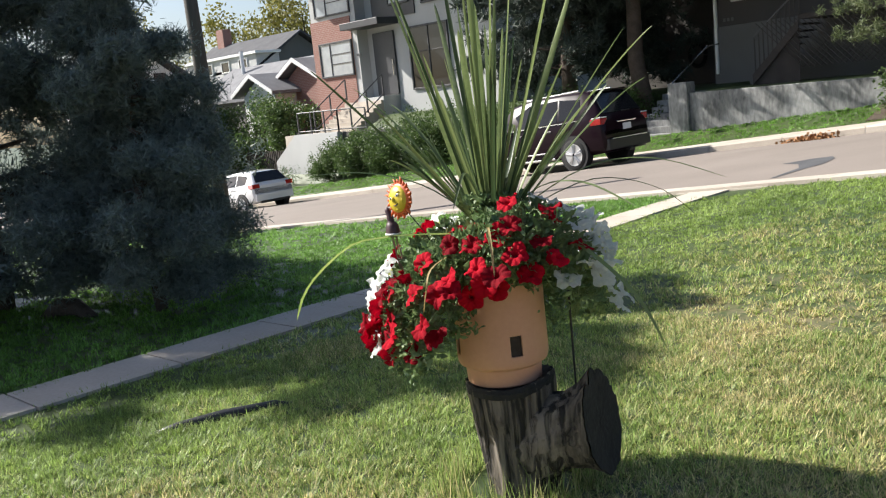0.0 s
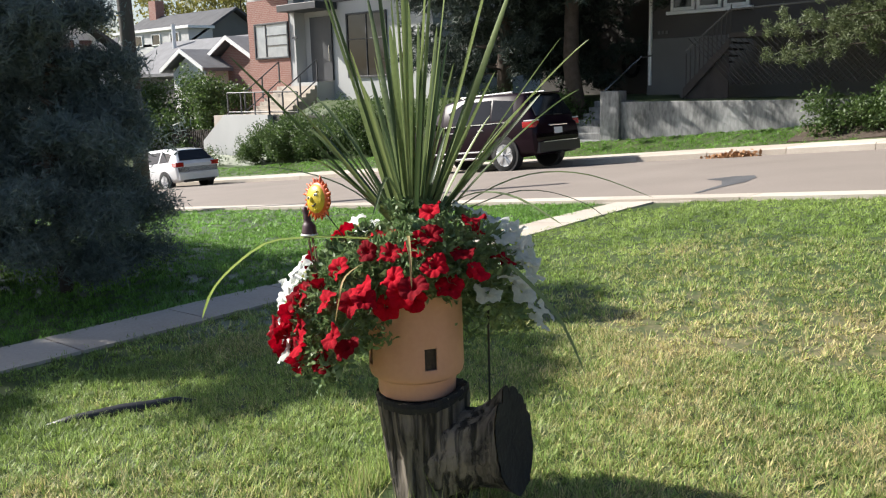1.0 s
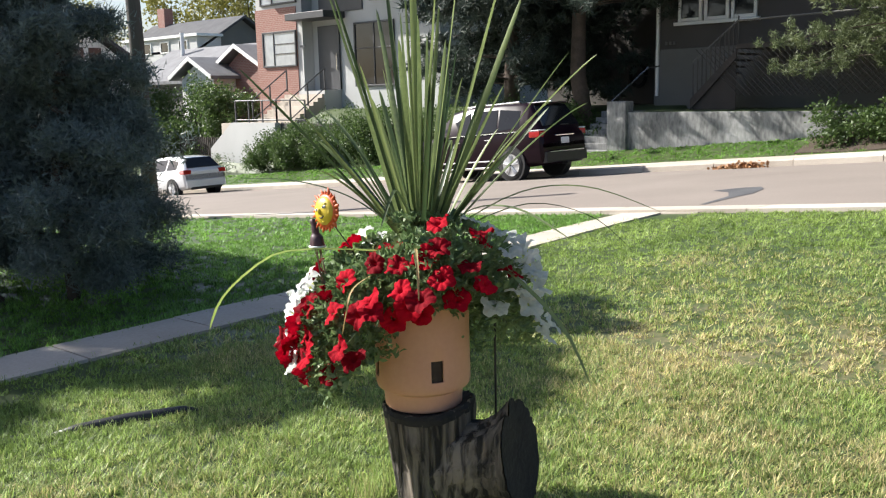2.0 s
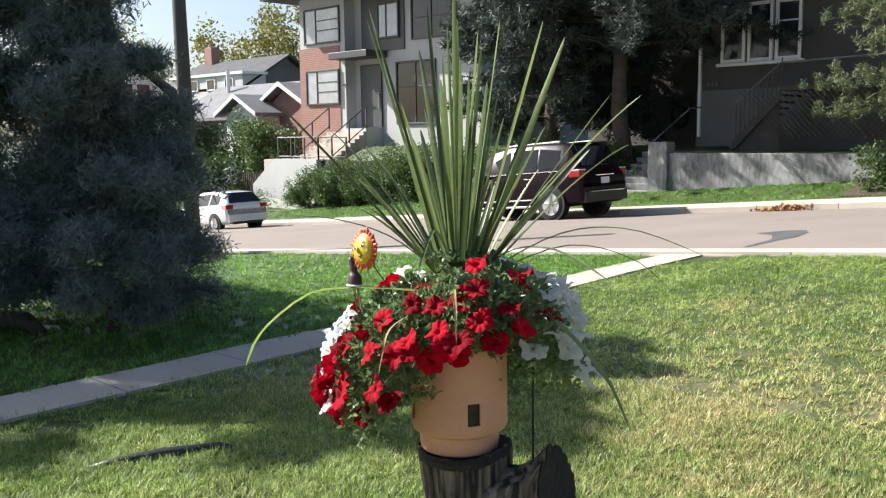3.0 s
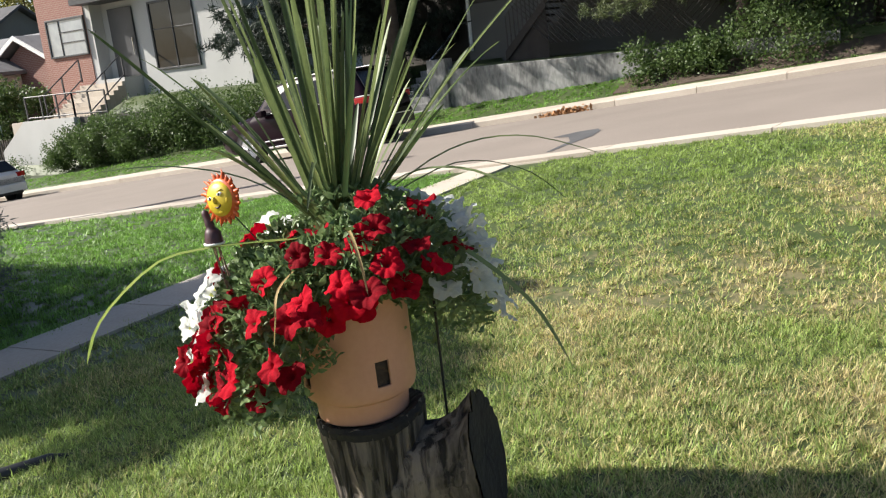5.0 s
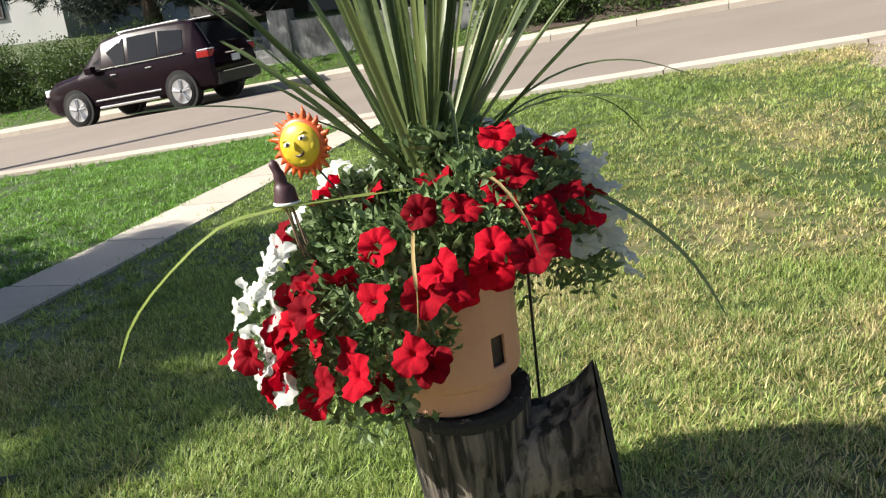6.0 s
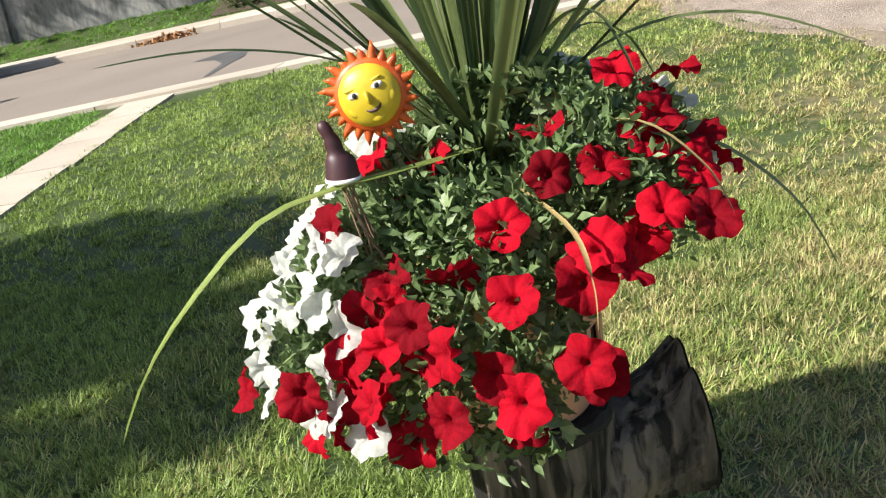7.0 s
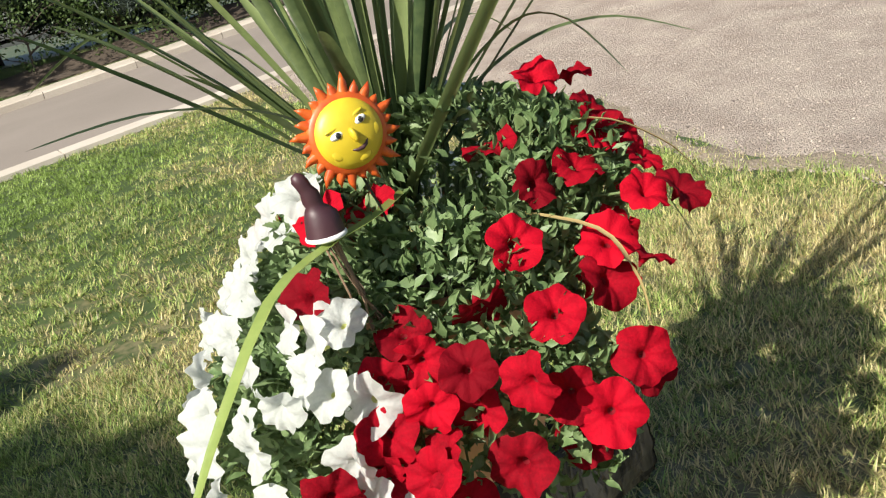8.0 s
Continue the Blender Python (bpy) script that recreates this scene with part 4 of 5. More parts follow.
def make_bell():
    """A small maroon bell-shaped figure with a bent tip, on a bundle of thin sticks."""
    thing = tagged(empty("bell_ornament", (-2.235, 2.142, 1.08)), "small maroon bell-shaped ornament with a white hem", "garden ornament")
    thing.scale = (0.86, 0.86, 0.92)
    bm, rings = bmesh.new(), []
    for k, (r, z, dx) in enumerate(((0.035, 0.0, 0), (0.034, 0.006, 0), (0.032, 0.02, 0), (0.029, 0.038, 0), (0.023, 0.047, -0.003), (0.016, 0.054, -0.006), (0.0175, 0.062, -0.008), (0.0155, 0.078, -0.010), (0.0135, 0.088, -0.016), (0.0145, 0.097, -0.020), (0.011, 0.107, -0.022), (0.003, 0.112, -0.022))):
        rings.append([bm.verts.new((dx + r * math.cos(a), r * math.sin(a) * 0.9, z)) for a in (2 * math.pi * i / 24 for i in range(24))])
    for p, q in zip(rings, rings[1:]):
        for i in range(24):
            bm.faces.new((p[i], p[(i + 1) % 24], q[(i + 1) % 24], q[i]))
    bm.faces.new(rings[-1])
    bm.faces.new(rings[0][::-1])
    part("body", bm, MAROON, thing, smooth=True)
    part("hem", lathe(bmesh.new(), [(0.033, -0.002), (0.0365, 0.0), (0.0365, 0.004), (0.033, 0.006)], 24), TRIM_WHITE, thing, "white painted hem", True)
    rng = np.random.default_rng(5)
    for i in range(7):
        a = i * 0.9
        top = Vector((0.012 * math.cos(a), 0.012 * math.sin(a), 0.005))
        part("stick", tube(bmesh.new(), [top, top + Vector((0.03 + 0.012 * rng.normal(), -0.005, -0.11)), top + Vector((0.065 + 0.02 * rng.normal(), 0.02, -0.24))], 0.0022, 5), STRAW, thing)
    return thing


make_bell()


def make_bird():
    """A small plain white bird-shaped figure among the stems: a round body, a neck and a head."""
    bm = bmesh.new()
    for at, size in (((0, 0, 0), (0.022, 0.017, 0.020)), ((0.013, -0.004, 0.022), (0.009, 0.009, 0.016)), ((0.016, -0.006, 0.037), (0.011, 0.010, 0.010)), ((-0.022, 0.004, 0.008), (0.012, 0.009, 0.007))):
        bmesh.ops.create_uvsphere(bm, u_segments=16, v_segments=10, radius=1, matrix=Matrix.LocRotScale(at, None, size))
    tube(bm, [(0, 0, -0.015), (0.004, 0.004, -0.09), (0.01, 0.01, -0.2)], 0.0022, 6)
    ob = tagged(part("bird_ornament", bm, TRIM_WHITE, smooth=True), "small white bird-shaped ornament on a stick", "garden ornament")
    ob.location = BIRD
    return ob


BIRD = (-2.072, 2.45, 1.10)
make_bird()
rod = tagged(part("plant_stake", tube(bmesh.new(), [(-1.795, 2.62, 0.0), (-1.797, 2.625, 0.4), (-1.80, 2.63, 0.85)], 0.0045, 8), PLASTIC_BLACK), "thin dark green plant stake behind the stump", "stake")

# ---- houses across the street ----


def brick_wall_material():
    """Coursed red brick with pale joints, for walls too far off to tell the bricks apart."""
    m = material("brickwork", (0.21, 0.095, 0.075), (0.34, 0.17, 0.14), 0.9, 3, 40, 0.3)
    t = m.node_tree
    ramp = next(n for n in t.nodes if n.type == "VALTORGB")
    tex = t.nodes.new("ShaderNodeTexBrick")
    mp = t.nodes.new("ShaderNodeMapping")
    mp.inputs["Rotation"].default_value = (radians(90), 0, 0)
    t.links.new(t.nodes.new("ShaderNodeTexCoord").outputs["Object"], mp.inputs["Vector"])
    t.links.new(mp.outputs[0], tex.inputs["Vector"])
    tex.inputs["Scale"].default_value, tex.inputs["Brick Width"].default_value, tex.inputs["Row Height"].default_value = 1.0, 0.24, 0.085
    tex.inputs["Mortar Size"].default_value = 0.01
    tex.inputs["Mortar"].default_value = (0.33, 0.24, 0.20, 1)
    t.links.new(ramp.outputs[0], tex.inputs["Color1"])
    tex.inputs["Color2"].default_value = (0.26, 0.12, 0.095, 1)
    t.links.new(tex.outputs["Color"], t.nodes["Principled BSDF"].inputs["Base Color"])
    return m


BRICKWORK = brick_wall_material()


def window(parent, x0, x1, z0, z1, y, frame_mat, columns=(0.5,), rows=(), thick=0.07, label="", sill=False, pane=None):
    """A window in a wall that faces -y: a pane set back in a frame with glazing bars."""
    top = part("window", boxed(x0, x1, y - 0.012, y + 0.05, z0, z1), pane or (BLIND_SKY if frame_mat is TRIM_DARK else GLASS), parent, label)
    for a, b, c, d in ((x0 - thick, x0 + 0.01, z0 - thick, z1 + thick), (x1 - 0.01, x1 + thick, z0 - thick, z1 + thick), (x0 + 0.011, x1 - 0.011, z0 - thick, z0 + 0.01), (x0 + 0.011, x1 - 0.011, z1 - 0.01, z1 + thick)):
        part("frame", boxed(a, b, y - 0.06, y + 0.05, c, d, 0.008), frame_mat, top)
    for c in columns:
        x = x0 + (x1 - x0) * c
        part("mullion", boxed(x - 0.03, x + 0.03, y - 0.045, y + 0.02, z0 + 0.012, z1 - 0.012, 0.006), frame_mat, top)
    for (c0, c1, r) in rows:
        z = z0 + (z1 - z0) * r
        part("glazing_bar", boxed(x0 + (x1 - x0) * c0 + 0.032, x0 + (x1 - x0) * c1 - 0.032, y - 0.04, y + 0.015, z - 0.022, z + 0.022, 0.005), frame_mat, top)
    if sill:
        part("sill", boxed(x0 - 0.14, x1 + 0.14, y - 0.13, y + 0.05, z0 - thick - 0.06, z0 - thick - 0.002, 0.01), frame_mat, top)
    return top


def gable(bm, x0, x1, y0, y1, eave, ridge, axis, over=0.5, thick=0.18):
    """Two roof slopes with thickness; the ridge runs along the axis."""
    if axis == "x":
        mid = (y0 + y1) / 2
        prism(bm, [(y0 - over, eave - 0.2), (mid, ridge), (y1 + over, eave - 0.2), (y1 + over, eave - 0.2 + thick), (mid, ridge + thick), (y0 - over, eave - 0.2 + thick)], x0 - over, x1 + over, "x")
    else:
        mid = (x0 + x1) / 2
        prism(bm, [(x0 - over, eave - 0.2), (mid, ridge), (x1 + over, eave - 0.2), (x1 + over, eave - 0.2 + thick), (mid, ridge + thick), (x0 - over, eave - 0.2 + thick)], y0 - over, y1 + over)
    return bm


def railing(parent, points, height, mat, posts=True, step=1.1, slim=0.02):
    """A rail over posts along points; each post and rail is a part."""
    pts = [Vector(p) for p in points]
    for p, q in zip(pts, pts[1:]):
        for h in (height, height * 0.12):
            part("rail", tube(bmesh.new(), [p + Vector((0, 0, h)), q + Vector((0, 0, h))], slim, 6), mat, parent)
        n = max(1, int((q - p).length / step))
        for i in range(n + 1):
            c = p.lerp(q, i / n)
            part("post", boxed(c.x - slim, c.x + slim, c.y - slim, c.y + slim, c.z, c.z + height), mat, parent)


def modern_house():
    h = tagged(empty("modern_house", (-31.0, 27.0, 0.0)), "three-storey grey stucco and red brick house with dark windows", "house")
    h.matrix_world = Matrix.Identity(4)
    part("wall", boxed(-35.06, -31.75, 27.0, 37.0, -0.6, 8.0), STUCCO, h)
    part("wall", boxed(-31.74, -24.0, 27.6, 37.0, -0.6, 8.0), STUCCO, h)
    part("brick_facing", boxed(-35.09, -32.12, 26.96, 36.9, -0.5, 5.70), BRICKWORK, h, "red brick facing of the lower storeys")
    part("dark_panel", boxed(-31.2, -28.4, 27.54, 27.62, 5.3, 7.9), TRIM_DARK, h, "dark cladding panel")
    roof = bmesh.new()
    low = [roof.verts.new(p) for p in ((-36.4, 25.7, 8.0), (-23.0, 25.7, 8.0), (-23.0, 38.3, 8.0), (-36.4, 38.3, 8.0))]
    rim = [roof.verts.new((v.co.x, v.co.y, 8.25)) for v in low]
    top = [roof.verts.new(p) for p in ((-32.5, 31.5, 9.5), (-27, 31.5, 9.5))]
    roof.faces.new(low[::-1])
    for i in range(4):
        roof.faces.new((low[i], low[(i + 1) % 4], rim[(i + 1) % 4], rim[i]))
    roof.faces.new((rim[0], rim[1], top[1], top[0]))
    roof.faces.new((rim[2], rim[3], top[0], top[1]))
    roof.faces.new((rim[1], rim[2], top[1]))
    roof.faces.new((rim[3], rim[0], top[0]))
    part("roof", roof, SHINGLE_DARK, h, "dark low hipped roof with deep eaves")
    bars = ((0.33, 1.0, 0.36), (0.33, 1.0, 0.66))
    window(h, -34.60, -32.12, 5.92, 7.42, 26.98, TRIM_DARK, (0.33,), bars)
    window(h, -34.50, -32.2, 3.10, 4.58, 26.94, TRIM_DARK, (0.33,), bars)
    window(h, -30.0, -28.75, 5.9, 7.3, 27.52, TRIM_DARK, (0.4,))
    window(h, -27.9, -25.6, 5.7, 7.4, 27.58, TRIM_DARK, (0.5,), ((0, 1, 0.5),), pane=GLASS)
    window(h, -28.9, -26.6, 2.1, 4.7, 27.58, TRIM_DARK, (0.5,), ((0, 1, 0.6),), pane=GLASS)
    part("canopy", boxed(-32.1, -29.5, 26.3, 27.55, 5.0, 5.3, 0.02), TRIM_DARK, h, "flat dark entrance canopy")
    door = part("door", boxed(-31.3, -29.9, 27.5, 27.59, 1.95, 4.75, 0.01), TRIM_DARK, h, "dark front door")
    part("handle", tube(bmesh.new(), [(-30.05, 27.46, 2.8), (-30.05, 27.46, 3.5)], 0.02, 6), CHROME, door)
    part("landing", boxed(-31.74, -29.95, 26.6, 27.6, 1.0, 1.9, 0.01), STUCCO, h)
    for i in range(8):
        y = 24.65 + i * 0.26
        part("step", boxed(-32.6, -30.0, y, y + 0.29, -0.2, 0.60 + i * 0.165, 0.008), CONCRETE, h)
    for x in (-32.6, -30.0):
        railing(h, [(x, 24.65, 0.6), (x, 26.65, 1.9)], 0.95, TRIM_DARK, step=1.0, slim=0.028)
    part("number_bars", boxed(-31.9, -31.6, 26.96, 26.995, 3.85, 3.95), TRIM_DARK, h)
    return h


modern_house()
terrace = tagged(empty("terrace_wall"), "pale concrete terrace wall with a sloped end and black railing", "retaining wall", kind="structure")
bm = prism(bmesh.new(), [(-35.2, -2.3), (-30.4, -2.3), (-30.4, 0.58), (-33.5, 0.58), (-35.2, -0.6)], 24.1, 24.38)
part("wall", bm, STUCCO, terrace)
# dark stucco in place of STUCCO: the return's shade is in its colour
part("wall", boxed(-30.39, -23.5, 24.4, 24.6, -2.0, 0.55), STUCCO_DARK, terrace, "return of the terrace, its shade put into dark stucco")
part("terrace_floor", boxed(-35.0, -28.3, 24.62, 26.9, -1.5, 0.53), CONCRETE, terrace)
part("terrace_floor", boxed(-33.4, -30.4, 24.385, 24.615, -1.5, 0.53), CONCRETE, terrace)
railing(terrace, [(-33.4, 24.3, 0.58), (-30.5, 24.3, 0.58), (-29.1, 24.7, 0.56)], 0.95, TRIM_DARK, step=0.95, slim=0.028)


def taupe_house():
    h = tagged(empty("taupe_house"), "dark taupe stucco bungalow on a pale raised basement", "house")
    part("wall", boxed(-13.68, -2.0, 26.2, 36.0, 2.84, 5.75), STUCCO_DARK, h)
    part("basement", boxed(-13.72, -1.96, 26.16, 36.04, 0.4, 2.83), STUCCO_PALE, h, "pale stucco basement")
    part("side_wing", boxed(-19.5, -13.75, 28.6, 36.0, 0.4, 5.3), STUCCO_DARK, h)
    roof = gable(bmesh.new(), -13.68, -2.0, 26.2, 36.0, 5.9, 8.6, "x", 0.7)
    part("roof", roof, SHINGLE_DARK, h)
    part("roof", gable(bmesh.new(), -19.6, -14.4, 28.6, 36, 5.4, 6.8, "x", 0.4), SHINGLE_DARK, h)
    part("fascia", boxed(-14.5, -1.2, 25.42, 25.5, 5.55, 5.78, 0.01), TRIM_WHITE, h, "pale painted fascia")
    part("downpipe", boxed(-13.66, -13.56, 26.1, 26.19, 1.4, 5.5, 0.01), TRIM_WHITE, h, "white downpipe")
    window(h, -12.85, -12.25, 3.72, 5.28, 26.18, TRIM_WHITE, (), ((0, 1, 0.66),), 0.09)
    window(h, -12.0, -11.4, 3.72, 5.28, 26.18, TRIM_WHITE, (), ((0, 1, 0.66),), 0.09)
    window(h, -11.15, -10.55, 3.72, 5.28, 26.18, TRIM_WHITE, (), ((0, 1, 0.66),), 0.09)
    part("sill", boxed(-13.05, -10.35, 26.05, 26.19, 3.52, 3.62, 0.01), TRIM_WHITE, h)
    for k in range(3):
        part("number_bars", boxed(-13.35 + k * 0.13, -13.27 + k * 0.13, 26.12, 26.15, 2.96, 3.06), STUCCO_PALE, h)
    return h


taupe_house()
deck = tagged(empty("porch_deck"), "dark wooden porch with stairs and a lattice skirt", "deck")
part("platform", boxed(-10.3, -6.0, 24.4, 26.1, 2.66, 2.80, 0.01), WOOD_DARK, deck)
for i in range(8):
    part("step", boxed(-11.62 + i * 0.17, -11.43 + i * 0.17, 24.5, 25.9, 1.32 + i * 0.17, 1.37 + i * 0.17), WOOD_DARK, deck)
part("stringer", prism(bmesh.new(), [(-11.65, 1.0), (-10.3, 2.4), (-10.3, 2.65), (-11.65, 1.3)], 24.42, 24.48), WOOD_DARK, deck)
part("stair_skirt", prism(bmesh.new(), [(-11.60, 0.95), (-10.32, 0.95), (-10.32, 2.38), (-11.60, 1.06)], 24.50, 24.53), WOOD_DARK, deck, "dark boards under the stairs")
part("rail", tube(bmesh.new(), [(-11.6, 24.45, 2.35), (-10.3, 24.45, 3.42), (-6.0, 24.45, 3.5)], 0.026, 6), STUCCO_PALE, deck, "worn grey handrail")
for i in range(11):
    x = -11.57 + i * 0.13
    part("baluster", boxed(x - 0.012, x + 0.012, 24.43, 24.46, 1.35 + i * 0.115, 2.3 + i * 0.125), POLE_WOOD, deck)
for i in range(27):
    x = -10.2 + i * 0.16
    for s in (-1, 1):
        a, b = (x, x + 1.3 * s)
        part("lattice_slat", tube(bmesh.new(), [(a, 24.44 + 0.012 * s, 1.38), (b, 24.44 + 0.012 * s, 2.7)], 0.014, 4), POLE_WOOD, deck)

retaining = tagged(empty("retaining_wall"), "stained grey concrete retaining wall with an end pier", "retaining wall", kind="structure")
part("wall", boxed(-12.52, -2.5, 22.4, 22.62, -0.6, 1.0, 0.012), OLD_CONCRETE, retaining)
part("pier", boxed(-13.13, -12.53, 22.3, 22.75, -0.6, 1.3, 0.02), OLD_CONCRETE, retaining, "taller concrete end pier")
front_steps = tagged(empty("garden_steps"), "concrete garden steps with a metal handrail", "steps", kind="structure")
for i in range(7):
    part("step", boxed(-14.6, -13.2, 22.5 + i * 0.32, 22.83 + i * 0.32, -0.6, -0.1 + i * 0.18, 0.01), OLD_CONCRETE, front_steps)
part("handrail", tube(bmesh.new(), [(-13.1, 22.5, 1.3), (-13.1, 24.6, 2.25), (-13.1, 25.3, 2.3)], 0.025, 8), CHROME, front_steps)
hose = tagged(part("garden_hose", tube(bmesh.new(), [(-15.6 + 0.3 * math.cos(a), 28.5, 2.1 + 0.38 * math.sin(a)) for a in np.linspace(0, 6.2, 20)], 0.07, 8), RUBBER), "coiled black hose hung on the house wall", "hose")


def plain_house(x0, x1, y0, y1, base, eave, ridge, axis, wall, roof, label, fascia=True):
    h = tagged(empty("bungalow"), label, "house")
    part("wall", boxed(x0, x1, y0, y1, base, eave), wall, h)
    part("roof", gable(bmesh.new(), x0, x1, y0, y1, eave + 0.2, ridge, axis), roof, h)
    bm = bmesh.new()
    if axis == "y":
        mid = (x0 + x1) / 2
        prism(bm, [(x0 + 0.02, eave), (x1 - 0.02, eave), (mid, ridge - 0.12)], y0 - 0.01, y0 + 0.2)
    else:
        mid = (y0 + y1) / 2
        prism(bm, [(y0 + 0.02, eave), (y1 - 0.02, eave), (mid, ridge - 0.12)], x1 - 0.2, x1 + 0.01, "x")
    part("gable_wall", bm, wall, h)
    if fascia and axis == "y":
        for s in (0, 1):
            xa, xb = (x0 - 0.5, mid) if s == 0 else (x1 + 0.5, mid)
            bm = prism(bmesh.new(), [(xa, eave - 0.02), (xa, eave + 0.2), (xb, ridge + 0.2), (xb, ridge - 0.03)], y0 - 0.56, y0 - 0.505)
            part("bargeboard", bm, TRIM_WHITE, h, "white bargeboard")
    return h


plain_house(-44.2, -41.1, 28.6, 33, -2.6, 2.7, 3.75, "y", TRIM_WHITE, SHINGLE, "low bungalow porch with a pale grey gable")
plain_house(-53.0, -41.0, 30.6, 37.5, -2.6, 2.6, 4.75, "x", STUCCO_PALE, SHINGLE, "bungalow with a broad pale grey shingle roof")
plain_house(-42.3, -38.5, 30.0, 38, -2.6, 3.1, 4.35, "y", BRICKWORK, SHINGLE, "dark brick gable with white bargeboards")
r = plain_house(-67.0, -55.5, 37.5, 45, -3.0, 5.0, 7.5, "x", STUCCO_PALE, SHINGLE_DARK, "taller house with a dark roof, dormer and chimney")
part("dormer", boxed(-64.5, -55.0, 37.0, 39, 4.4, 6.05), STUCCO, r)
part("fascia", boxed(-64.8, -54.7, 36.8, 39, 6.06, 6.25), TRIM_WHITE, r)
for k in range(3):
    window(r, -62.0 + k * 2.4, -61.0 + k * 2.4, 5.1, 5.8, 36.98, TRIM_WHITE, ())
part("chimney", boxed(-66.0, -65.0, 40.8, 41.6, 6.6, 8.9, 0.02), BRICKWORK, r, "red brick chimney")
part("vent_pipe", tube(bmesh.new(), [(-51.0, 33.2, 4.2), (-51.0, 33.2, 5.9)], 0.14, 8), TRIM_WHITE, r)
left = plain_house(-52.0, -46.0, 21.5, 26.5, -2.6, 3.6, 5.6, "x", TRIM_WHITE, SHINGLE_DARK, "white house with a steep gable behind the pines")
for k in range(2):
    part("window", boxed(-45.99, -45.95, 23.2 + k * 1.0, 23.9 + k * 1.0, 3.6, 4.5), GLASS, left)
fence = tagged(empty("picket_fence"), "dark picket fence between the gardens", "fence")
for k in range(26):
    x = -39.5 + k * 0.16
    part("slat", boxed(x, x + 0.09, 25.2, 25.23, -1.6, -0.15), WOOD_DARK, fence)
part("rail", boxed(-39.6, -35.2, 25.235, 25.27, -0.4, -0.32), WOOD_DARK, fence)
pole = tagged(part("utility_pole", tube(bmesh.new(), [(-16.18, 9.7, -1.6), (-16.31, 9.7, 3.5), (-16.38  , 9.7, 6.6)], [0.16, 0.14, 0.12], 12), POLE_WOOD, smooth=True), "tall weathered wooden utility pole", "utility pole")
for k, (x, s) in enumerate(((-33.6, 0.7), (-34.6, 0.55), (-35.6, 0.6))):
    broadleaf(on_ground(x, 23.2), s, s, 50 + k, (LEAF, DRY_LEAVES, LEAF)[k], "shrub", "small garden shrub below the terrace wall", 1600, 0.07, 0.02, 0.1, "shrub")
for k, (x, y, s) in enumerate(((-6.4, 22.0, 0.7), (-5.2, 22.0, 0.6), (-3.5, 22.1, 1.1), (-1.2, 22.4, 1.8), (1.5, 22.3, 1.7), (4.0, 22.6, 2.0), (7.0, 22.8, 2.2), (10.5, 23.0, 2.4))):
    broadleaf(on_ground(x, y), s, s * 1.1, 60 + k, LEAF, "shrub", "leafy shrub beside the pavement", 4200, 0.09, 0.03, 0.1, "shrub")
tagged(slab("planting_bed", np.arange(-7.4, 8.0, 0.7), [21.12, 21.5, 21.9, 22.3], lambda x, y: ground_z(x, y) + 0.03 + 0.02 * np.sin(x * 3.1 + y * 5), 0.08, SOIL), "bare brown soil bed along the pavement", "planting bed", kind="structure")

# ---- parked vehicles ----


